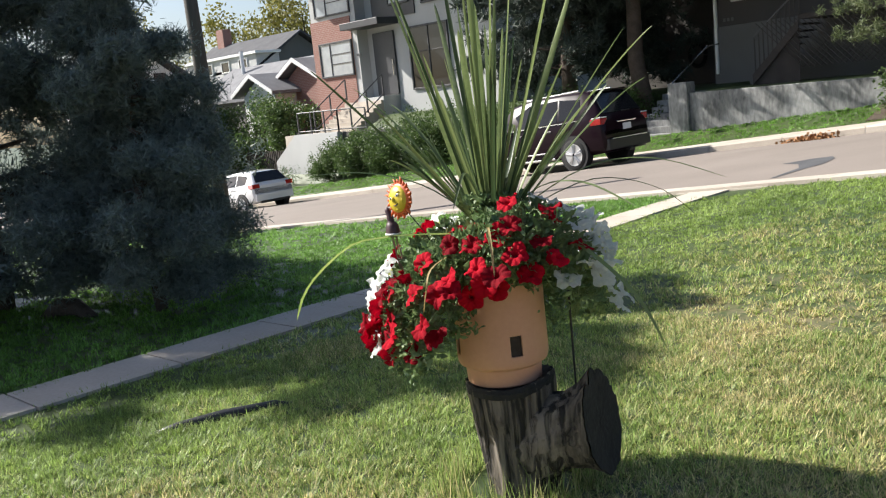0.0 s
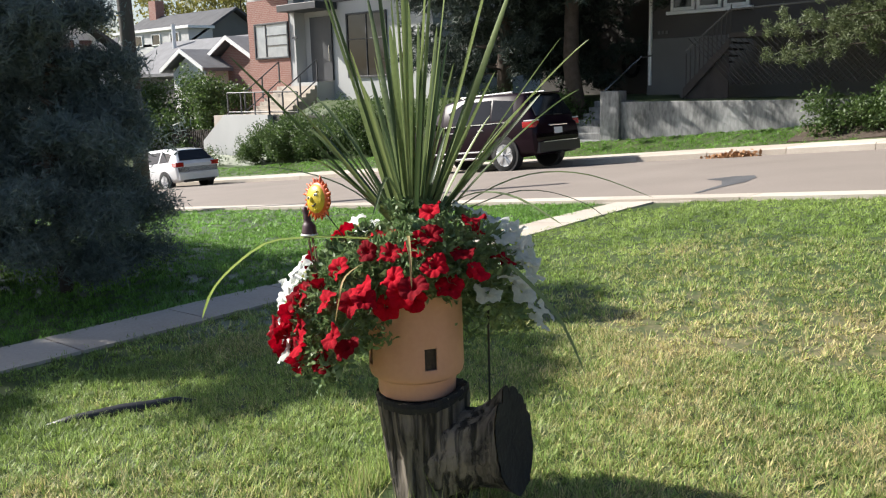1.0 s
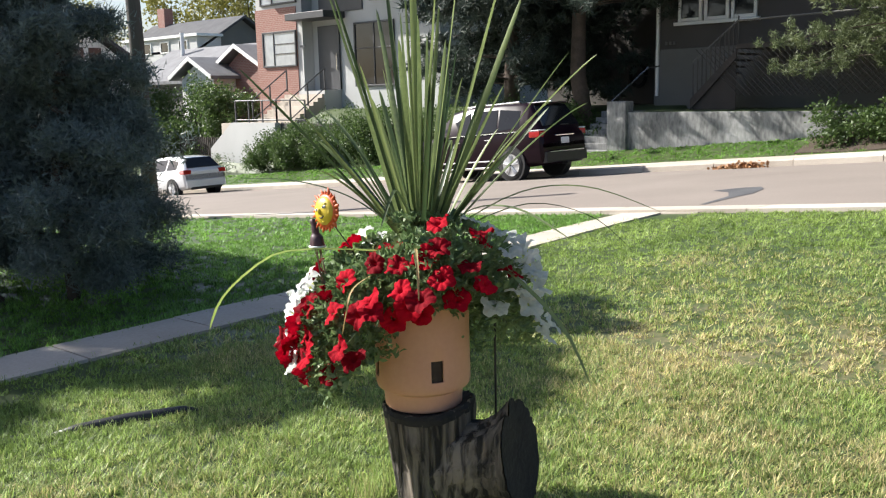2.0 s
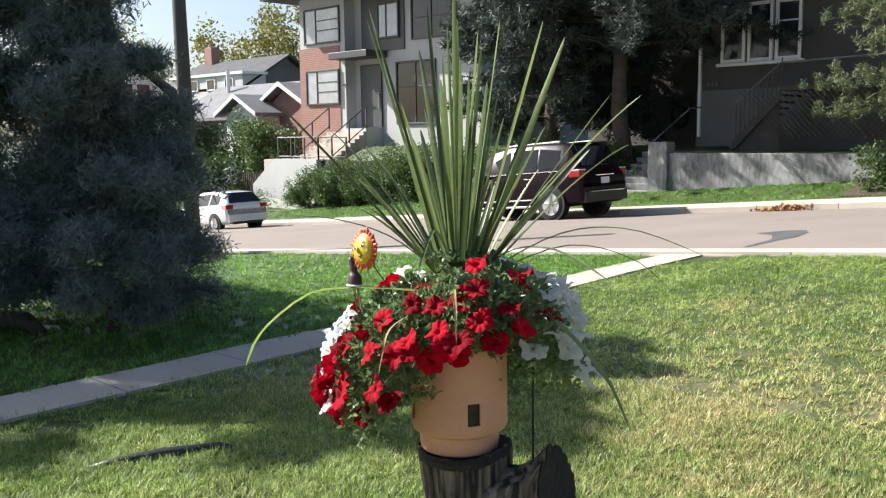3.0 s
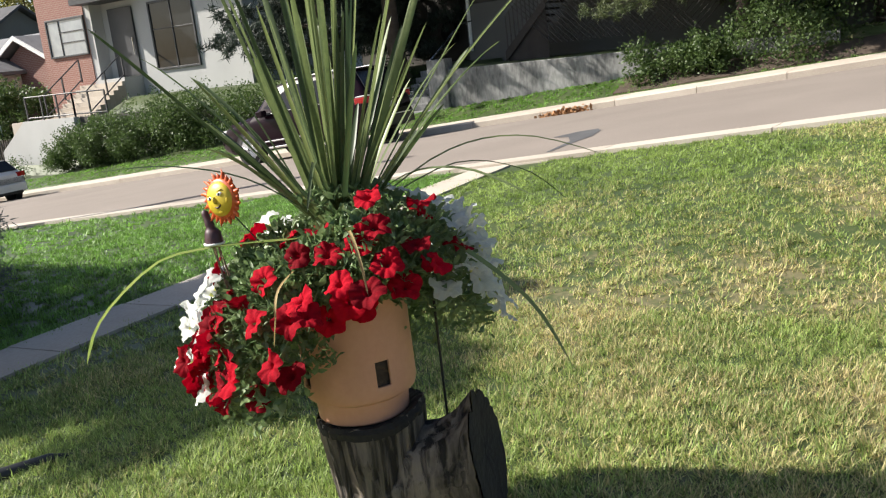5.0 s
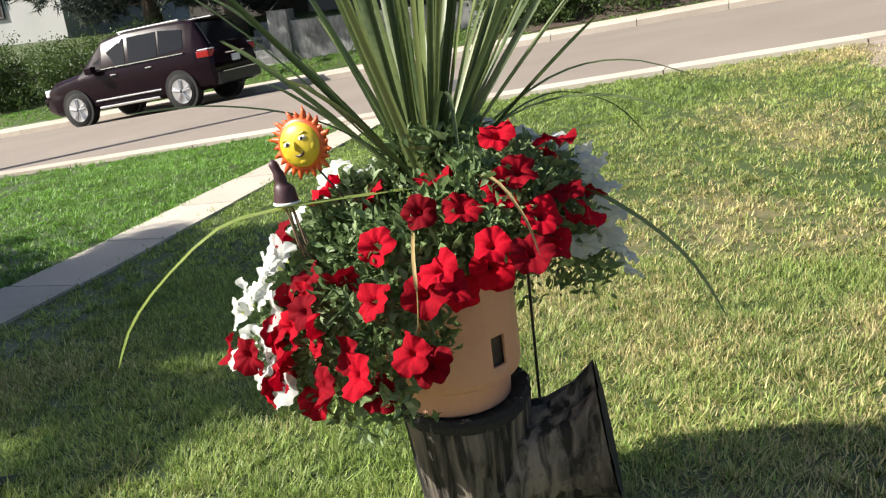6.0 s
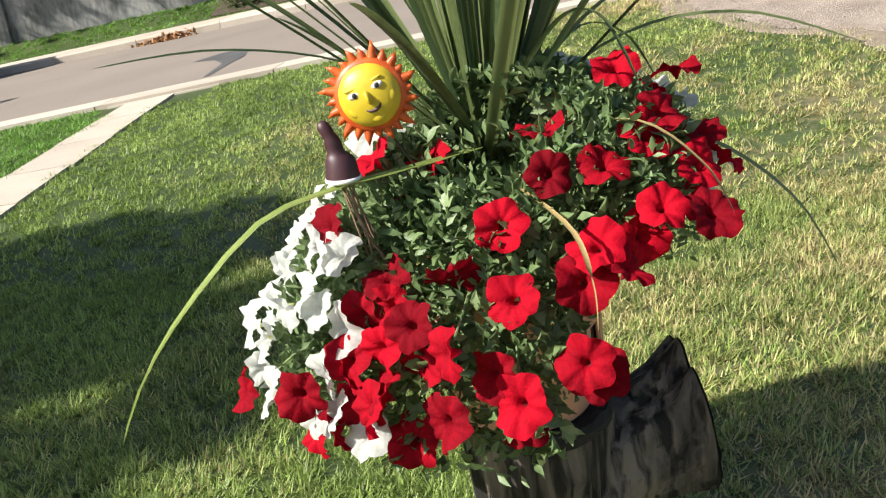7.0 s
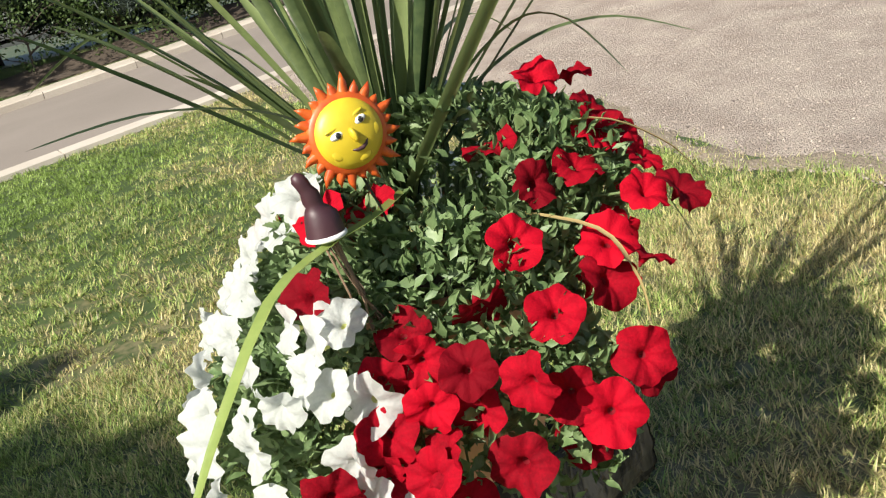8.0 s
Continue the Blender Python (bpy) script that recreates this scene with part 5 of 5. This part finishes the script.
def vehicle(name, label, stations, paint, wheels, radius, windows, rear, lamps):
    """A car along -x from its rear at the origin, lofted through stations (x, sill, belt, top, half-width at belt, half-width at top)."""
    car = tagged(empty(name), label, "car")

    def ring(s):
        x, z0, zb, zt, wb, wt = s
        half = [(wb * 0.86, z0), (wb * 0.97, z0 + 0.10), (wb, z0 + 0.35), (wb * 1.0, zb - 0.10), (wb * 0.975, zb), (wt + 0.02, zt - 0.07), (wt - 0.05, zt - 0.012), (wt * 0.5, zt + 0.012)]
        half = [(w, min(z, zt)) for w, z in half]
        return [Vector((-x, -w, z)) for w, z in half] + [Vector((-x, w, z)) for w, z in reversed(half)]

    dense = []
    for a, b in zip(stations, stations[1:]):
        for k in range(3):
            dense.append([u + (v - u) * k / 3 for u, v in zip(a, b)])
    dense.append(list(stations[-1]))
    bm = bmesh.new()
    loops = [[bm.verts.new(p) for p in ring(s)] for s in dense]
    for p, q in zip(loops, loops[1:]):
        for i in range(16):
            bm.faces.new((p[i], p[(i + 1) % 16], q[(i + 1) % 16], q[i]))
    bm.faces.new(loops[0])
    bm.faces.new(loops[-1][::-1])
    bmesh.ops.recalc_face_normals(bm, faces=bm.faces)
    body = part("body", bm, paint, car, smooth=True)
    edge = body.modifiers.new("edge", "BEVEL")
    edge.width, edge.segments, edge.limit_method, edge.angle_limit = 0.03, 2, "ANGLE", radians(35)

    def at(x):
        for a, b in zip(stations, stations[1:]):
            if a[0] <= x <= b[0]:
                k = (x - a[0]) / (b[0] - a[0])
                return [u + (v - u) * k for u, v in zip(a, b)]

    for x0, x1, lo0, hi0, lo1, hi1 in windows:
        for sd in (-1, 1):
            q = []
            for x, f in ((x0, lo0), (x1, lo1), (x1, hi1), (x0, hi0)):
                s = at(x)
                low, top = Vector((-x, sd * (s[4] * 0.975 + 0.008), s[2])), Vector((-x, sd * (s[5] + 0.028), s[3] - 0.07))
                q.append(low.lerp(top, f))
            bm = bmesh.new()
            vs = [bm.verts.new(p) for p in q] + [bm.verts.new(p - Vector((0, sd * 0.02, 0))) for p in q]
            bm.faces.new(vs[:4])
            for i in range(4):
                bm.faces.new((vs[i], vs[(i + 1) % 4], vs[(i + 1) % 4 + 4], vs[i + 4]))
            bmesh.ops.recalc_face_normals(bm, faces=bm.faces)
            part("side_window", bm, CAR_GLASS, car)
    for nm, (x0, z0, w0), (x1, z1, w1) in rear:
        bm = bmesh.new()
        d = Vector((-(x1 - x0), 0, z1 - z0)).normalized()
        nrm = Vector((d.z, 0, -d.x)) * (1 if nm == "rear_window" else -1)
        nrm = nrm if (nm == "rear_window") == (nrm.x > 0) else -nrm
        vs = [bm.verts.new(Vector(p) + nrm * 0.03) for p in ((-x0, -w0, z0), (-x0, w0, z0), (-x1, w1, z1), (-x1, -w1, z1))]
        lo = [bm.verts.new(v.co - nrm * 0.05) for v in vs]
        bm.faces.new(vs)
        for i in range(4):
            bm.faces.new((vs[i], vs[(i + 1) % 4], lo[(i + 1) % 4], lo[i]))
        bmesh.ops.recalc_face_normals(bm, faces=bm.faces)
        part(nm, bm, CAR_GLASS, car)
    for nm, x0, x1, y0, y1, z0, z1, mat, mirrored in lamps:
        for sd in ((-1, 1) if mirrored else (1,)):
            part(nm, boxed(-x0, -x1, sd * y0, sd * y1, z0, z1, min(0.02, abs(x1 - x0) * 0.3)), mat, car)
    width = max(s[4] for s in stations)
    for x in wheels:
        for sd in (-1, 1):
            y = sd * (width - 0.10)
            arch = part("wheel_arch", boxed(0, 0.01, 0, 0.01, 0, 0.01), PLASTIC_BLACK, car)
            bm = bmesh.new()
            bmesh.ops.create_cone(bm, cap_ends=True, segments=36, radius1=radius + 0.04, radius2=radius + 0.04, depth=0.22, matrix=Matrix.Translation((-x, y + sd * 0.005, radius + 0.02)) @ Matrix.Rotation(radians(90), 4, "X"))
            bm.to_mesh(arch.data)
            bm.free()
            wheel = part("wheel", tube(bmesh.new(), [(-x, y - sd * 0.1, radius), (-x, y + sd * 0.125, radius)], 0.04, 8), RUBBER, car)
            bm = bmesh.new()
            turn = Matrix.Translation((-x, y, radius)) @ Matrix.Rotation(radians(90), 4, "X")
            lathe(bm, [(radius * 0.66, -0.11), (radius * 0.93, -0.118), (radius, -0.09), (radius, 0.09), (radius * 0.93, 0.118), (radius * 0.66, 0.122)], 36)
            bm.transform(turn)
            part("tyre", bm, RUBBER, wheel, smooth=True)
            bm = bmesh.new()
            lathe(bm, [(radius * 0.60, 0.124 * -sd), (radius * 0.67, 0.128 * -sd), (radius * 0.67, 0.112 * -sd)], 36)
            for k in range(5):
                a = 2 * math.pi * k / 5 + 0.3
                for da in (-0.13, 0.13):
                    u, v = Vector((math.cos(a), math.sin(a), 0)), Vector((math.cos(a + da), math.sin(a + da), 0))
                    tube(bm, [u * 0.03 + Vector((0, 0, -0.128 * sd)), v * radius * 0.63 + Vector((0, 0, -0.126 * sd))], [0.028, 0.022], 6)
            bm.transform(turn)
            bm.normal_update()
            part("rim", bm, RIM_SILVER, wheel, "silver spoked alloy rim")
    return car


suv = vehicle("parked_suv", "dark plum sport utility vehicle with chrome trim, parked at the kerb",
              [(0.0, 0.40, 0.80, 0.98, 0.86, 0.80), (0.07, 0.32, 1.05, 1.14, 0.93, 0.80), (0.40, 0.30, 1.10, 1.66, 0.95, 0.71), (0.62, 0.29, 1.10, 1.71, 0.955, 0.72), (1.2, 0.28, 1.08, 1.74, 0.96, 0.73), (2.2, 0.27, 1.04, 1.75, 0.955, 0.72), (2.85, 0.27, 1.02, 1.66, 0.955, 0.71), (3.55, 0.28, 1.0, 1.10, 0.95, 0.80), (4.4, 0.28, 0.88, 1.0, 0.92, 0.74), (4.74, 0.38, 0.66, 0.82, 0.78, 0.62)],
              PAINT_PLUM, (0.9, 3.72), 0.365,
              [(0.66, 1.27, 0.16, 0.82, 0.10, 0.90), (1.33, 2.1, 0.10, 0.90, 0.08, 0.90), (2.2, 3.2, 0.08, 0.90, 0.10, 0.62)],
              [("rear_window", (0.09, 1.16, 0.74), (0.38, 1.62, 0.64)), ("windscreen", (3.45, 1.16, 0.72), (2.92, 1.60, 0.60))],
              [("tail_lamp", 0.02, 0.34, 0.70, 0.958, 0.93, 1.07, TAIL_RED, True), ("tail_lamp_lens", 0.015, 0.30, 0.70, 0.962, 1.07, 1.10, LAMP_CLEAR, True), ("bumper", -0.06, 0.10, -0.84, 0.84, 0.36, 0.60, PLASTIC_BLACK, False), ("tow_bar", -0.09, 0.10, -0.06, 0.06, 0.30, 0.36, PLASTIC_BLACK, False), ("bumper_strip", -0.075, -0.055, -0.7, 0.7, 0.585, 0.615, CHROME, False),
               ("number_plate", -0.03, 0.02, -0.16, 0.16, 0.76, 0.90, TRIM_WHITE, False), ("tailgate_strip", -0.035, 0.04, -0.38, 0.38, 0.935, 0.975, CHROME, False), ("running_board", 1.45, 3.1, 0.93, 1.02, 0.30, 0.36, CHROME, True),
               ("sill_strip", 1.4, 3.2, 0.95, 0.968, 0.46, 0.50, CHROME, True), ("roof_rail", 0.75, 2.4, 0.63, 0.665, 1.705, 1.765, CHROME, True), ("door_mirror", 2.95, 3.15, 0.96, 1.14, 1.04, 1.18, PAINT_PLUM, True), ("headlamp", 4.3, 4.62, 0.66, 0.86, 0.72, 0.88, LAMP_CLEAR, True),
               ("spoiler", 0.30, 0.62, -0.62, 0.62, 1.66, 1.70, PAINT_PLUM, False), ("window_trim", 0.64, 3.3, 0.938, 0.952, 1.085, 1.105, CHROME, True), ("rear_wiper", 0.06, 0.09, -0.05, 0.30, 1.17, 1.19, PLASTIC_BLACK, False), ("door_handle", 1.5, 1.68, 0.955, 0.985, 0.94, 0.97, CHROME, True), ("door_handle", 2.45, 2.63, 0.955, 0.985, 0.93, 0.96, CHROME, True)])
suv.matrix_world = Matrix.Translation((-11.82, 18.3, float(road_z(-11.82, 18.3)) + 0.01)) @ Matrix.Rotation(-math.atan(0.08), 4, "Y") @ Matrix.Diagonal((1.0, 1.04, 1.08, 1))
hatch = vehicle("parked_hatchback", "white compact hatchback parked by the far kerb",
                [(0.0, 0.38, 0.74, 0.90, 0.80, 0.76), (0.08, 0.30, 0.93, 1.0, 0.86, 0.76), (0.42, 0.26, 0.95, 1.40, 0.88, 0.60), (1.1, 0.24, 0.94, 1.48, 0.89, 0.62), (2.1, 0.23, 0.92, 1.46, 0.89, 0.62), (3.05, 0.24, 0.90, 0.98, 0.88, 0.72), (3.85, 0.26, 0.78, 0.86, 0.85, 0.66), (4.2, 0.34, 0.56, 0.70, 0.72, 0.55)],
                PAINT_WHITE, (0.78, 3.36), 0.315,
                [(0.5, 1.1, 0.12, 0.80, 0.08, 0.92), (1.18, 2.0, 0.08, 0.92, 0.06, 0.92)],
                [("rear_window", (0.10, 1.02, 0.66), (0.38, 1.36, 0.52)), ("windscreen", (2.95, 1.04, 0.66), (2.2, 1.40, 0.54))],
                [("tail_lamp", -0.005, 0.30, 0.56, 0.87, 0.80, 0.96, TAIL_RED, True), ("bumper", -0.05, 0.08, -0.80, 0.80, 0.34, 0.60, PAINT_WHITE, False), ("diffuser", -0.055, 0.06, -0.62, 0.62, 0.26, 0.36, PLASTIC_BLACK, False), ("number_plate", -0.06, -0.03, -0.24, 0.24, 0.46, 0.56, TRIM_WHITE, False), ("door_mirror", 2.35, 2.52, 0.89, 1.05, 0.94, 1.06, PAINT_WHITE, True)])
hatch.matrix_world = Matrix.Translation((-26.9, 18.2, float(road_z(-28, 18.2)))) @ Matrix.Rotation(-math.atan(0.08), 4, "Y")

# ---- the gravel drive and small things on the ground ----


def drive_edge(y):
    """The ragged edge of the gravel along the lawn."""
    return 0.70 + 0.38 * np.exp(-((y - 5.9) / 1.1) ** 2) + 0.10 * np.sin(y * 2.1) + 0.06 * np.sin(y * 5.3 + 1) - 0.75 * smooth_step(7.0, 9.6, y)


ys_d = np.concatenate([np.arange(-8, 2, 1.0), np.arange(2, KERB_NEAR + 0.01, 0.15), [KERB_NEAR + 0.0]])
us = np.linspace(0, 1, 24)
gy, gu = np.meshgrid(ys_d, us, indexing="ij")
gx = drive_edge(gy) + gu ** 1.3 * (9.0 - drive_edge(gy))
gz = ground_z(gx, gy) + 0.012 * smooth_step(0, 0.04, gu) - 0.004
vd = np.stack([gx, gy, gz], axis=-1).reshape(-1, 3)
i, j = np.meshgrid(np.arange(len(us) - 1), np.arange(len(ys_d) - 1))
a = (j * len(us) + i).ravel()
drive = tagged(arrays("gravel_drive", vd, np.stack([a, a + 1, a + 1 + len(us), a + len(us)], axis=1), GRAVEL, smooth=True), "pale pinkish gravel drive beside the lawn", "drive", kind="structure")
rng = np.random.default_rng(9)
n = 14000
py = rng.uniform(2.5, 10.2, n)
px = drive_edge(py) - 0.16 + rng.uniform(0, 1, n) ** 1.6 * 5
pebbles = np.stack([px, py, ground_z(px, py) + 0.009], axis=1)
pr = (0.004 + 0.009 * rng.uniform(0, 1, n) ** 2.5)[:, None]
oct_v = np.array([(1, 0, 0), (0, 1, 0), (-1, 0, 0), (0, -1, 0), (0, 0, 0.6), (0, 0, -0.6)])
tri = np.array([(0, 1, 4), (1, 2, 4), (2, 3, 4), (3, 0, 4), (1, 0, 5), (2, 1, 5), (3, 2, 5), (0, 3, 5)])
pv = (pebbles[:, None, :] + pr[:, None, :] * (oct_v[None] + rng.normal(size=(n, 6, 3)) * 0.25)).reshape(-1, 3)
pf = (np.arange(n)[:, None, None] * 6 + tri[None]).reshape(-1, 3)
stones = tagged(arrays("gravel_stones", pv, pf, PEBBLE), "loose small stones on the gravel drive", "gravel", kind="stuff")

# a ragged margin of bare dirt between lawn and gravel
gy, gu = np.meshgrid(np.arange(1.5, 9.9, 0.06), np.linspace(0, 1, 7), indexing="ij")
reach = 0.10 + 0.07 * np.sin(gy * 3.7) + 0.05 * np.sin(gy * 11 + 2) + 0.03 * np.sin(gy * 29)
gx = drive_edge(gy) - 0.14 + gu * (0.14 + reach)
vm = np.stack([gx, gy, ground_z(gx, gy) + 0.016 * np.sin(np.pi * gu) ** 0.5 - 0.003], axis=-1).reshape(-1, 3)
i, j = np.meshgrid(np.arange(6), np.arange(gy.shape[0] - 1))
a = (j * 7 + i).ravel()
tagged(arrays("dirt_margin", vm, np.stack([a, a + 1, a + 8, a + 7], axis=1), DIRT, smooth=True), "bare brown dirt between the lawn and the gravel", "dirt", kind="structure")

# fallen leaves in the gutter
spots = np.stack([rng.normal(-7.9, 0.26, 150), np.clip(rng.normal(19.2, 0.13, 150), 18.8, 19.43), np.zeros(150)], axis=1)
spots[:, 2] = road_z(spots[:, 0], spots[:, 1]) + 0.01 + rng.uniform(0, 0.04, 150)
tagged(clumps("fallen_leaf_pile", spots, 3, 0.09, 0.06, DRY_LEAVES, reach=0.03, rng=rng, needle=False), "pile of orange-brown fallen leaves in the gutter", "leaves", kind="stuff")
bm = bmesh.new()
vs = [bm.verts.new((x, y, float(road_z(x, y)) + 0.005)) for x, y in ((-5.55, 12.75), (-5.25, 13.05), (-4.95, 13.1), (-4.80, 12.8), (-4.74, 12.25), (-4.84, 11.9), (-4.95, 11.2), (-5.02, 11.2), (-4.98, 12.0), (-5.2, 12.5))]
bm.faces.new(vs)
bmesh.ops.recalc_face_normals(bm, faces=bm.faces)
tagged(part("tar_patch", bm, material("tar", (0.05, 0.05, 0.055), (0.10, 0.10, 0.10), 0.8, 4, 40, 0.4)), "dark tar repair on the asphalt", "tar patch", kind="structure")

edging = tagged(part("lawn_edging", tube(bmesh.new(), [(-4.02, 1.85, -0.01), (-3.95, 2.0, 0.012), (-3.86, 2.22, 0.018), (-3.74, 2.46, 0.02), (-3.68, 2.58, -0.01)], [0.018, 0.03, 0.036, 0.03, 0.015], 8), PLASTIC_BLACK, smooth=True), "short black plastic edging half buried in grass", "lawn edging")
root = tagged(part("tree_root", tube(bmesh.new(), [(-8.1, 2.9, -0.06), (-7.95, 2.98, 0.04), (-7.75, 3.05, 0.05), (-7.5, 3.1, -0.04)], [0.06, 0.09, 0.08, 0.04], 8), BARK, smooth=True), "gnarled grey root above the lawn", "root")

# ---- grass blades, over the near lawn ----


def grass(name, x0, x1, y0, y1, count, size, width, seed, label, keep=None, lean=0.5, blade=BLADE):
    """Blades in small tufts; the tufts thin out and thicken as the lawn does."""
    rng = np.random.default_rng(seed)
    tufts = max(10, count // 16)
    cx, cy = rng.uniform(x0, x1, tufts), rng.uniform(y0, y1, tufts)
    pick = rng.integers(0, tufts, count)
    x, y = cx[pick] + rng.normal(size=count) * size * 0.5, cy[pick] + rng.normal(size=count) * size * 0.5
    tall = rng.uniform(0.4, 1.5, tufts)[pick]
    lie = rng.uniform(0, 2 * np.pi, tufts)[pick]
    fray = np.sign(x + 5.36) * (-0.02 + 0.035 * np.sin(y * 4.3) * np.sin(y * 1.7 + x) + 0.02 * np.sin(y * 13 + 1) + 0.035 * rng.normal(size=count))
    ok = (x < drive_edge(y) - 0.10 + 0.12 * rng.normal(size=count)) & ~((x > -5.60 + fray) & (x < -5.12 + fray) & (y < 10.3)) & (np.hypot(x - STUMP[0], y - STUMP[1]) > 0.22)
    ok &= ~((y > 9.6) & (x > -5.85) & (x < -4.6)) & ~((y > KERB_NEAR) & (y < WALK_FAR))
    if keep is not None:
        ok &= keep(x, y)
    x, y, tall, lie = x[ok], y[ok], tall[ok], lie[ok]
    n = len(x)
    base = np.stack([x, y, ground_z(x, y) - 0.004], axis=1)
    a = lie + rng.normal(size=n) * 1.1
    d = np.stack([np.cos(a), np.sin(a), np.zeros(n)], axis=1)
    side = np.stack([-np.sin(a), np.cos(a), np.zeros(n)], axis=1) * (width * 0.5 * rng.uniform(0.6, 1.3, n))[:, None]
    h = size * rng.uniform(0.55, 1.3, n) * tall
    lay = rng.uniform(0.2, 1.4, n) * lean
    up = np.array([0, 0, 1.0])
    tip = base + d * (h * 1.0 * lay)[:, None] + up * (h * (1.0 - 0.3 * lay))[:, None]
    v = np.stack([base - side, base + side, tip], axis=1).reshape(-1, 3)
    f = np.arange(n * 3).reshape(-1, 3)
    return tagged(arrays(name, v, f, blade), label, "grass", kind="stuff")


grass("grass", -4.6, 1.3, 0.2, 4.8, 560000, 0.036, 0.0072, 91, "short mown lawn grass round the stump", lean=1.0)
grass("grass", -5.2, 1.6, -3.0, 10.3, 400000, 0.040, 0.0105, 92, "mown lawn grass between path and drive", lambda x, y: ~((x > -4.6) & (y > 0.2) & (y < 4.8)), lean=1.0)
grass("grass", -9.0, -5.4, -1.0, 10.3, 190000, 0.042, 0.0115, 96, "lush shaded lawn grass between path and pines", lean=1.0, blade=BLADE_GREEN)
grass("grass", -22, -8.8, 2.0, 10.3, 90000, 0.05, 0.017, 93, "mown grass beneath the pines", lean=1.0, blade=BLADE_GREEN)
grass("grass", -36, -2, 21.05, 22.35, 60000, 0.06, 0.018, 94, "mown grass verge below the retaining wall", lean=1.0, blade=BLADE_GREEN)
grass("tall_grass", STUMP[0] - 0.42, STUMP[0] + 0.3, STUMP[1] - 0.42, STUMP[1] + 0.35, 2200, 0.15, 0.0055, 95, "longer uncut grass at the foot of the stump", lambda x, y: np.hypot(x - STUMP[0], y - STUMP[1]) < 0.34, lean=0.5)
grass("tall_grass", -4.35, -3.35, 1.75, 2.75, 1100, 0.06, 0.0055, 97, "uncut tufts of grass along the plastic edging", lambda x, y: np.abs((x + 3.86) * 0.89 - (y - 2.2) * 0.45) < 0.16, lean=0.7)
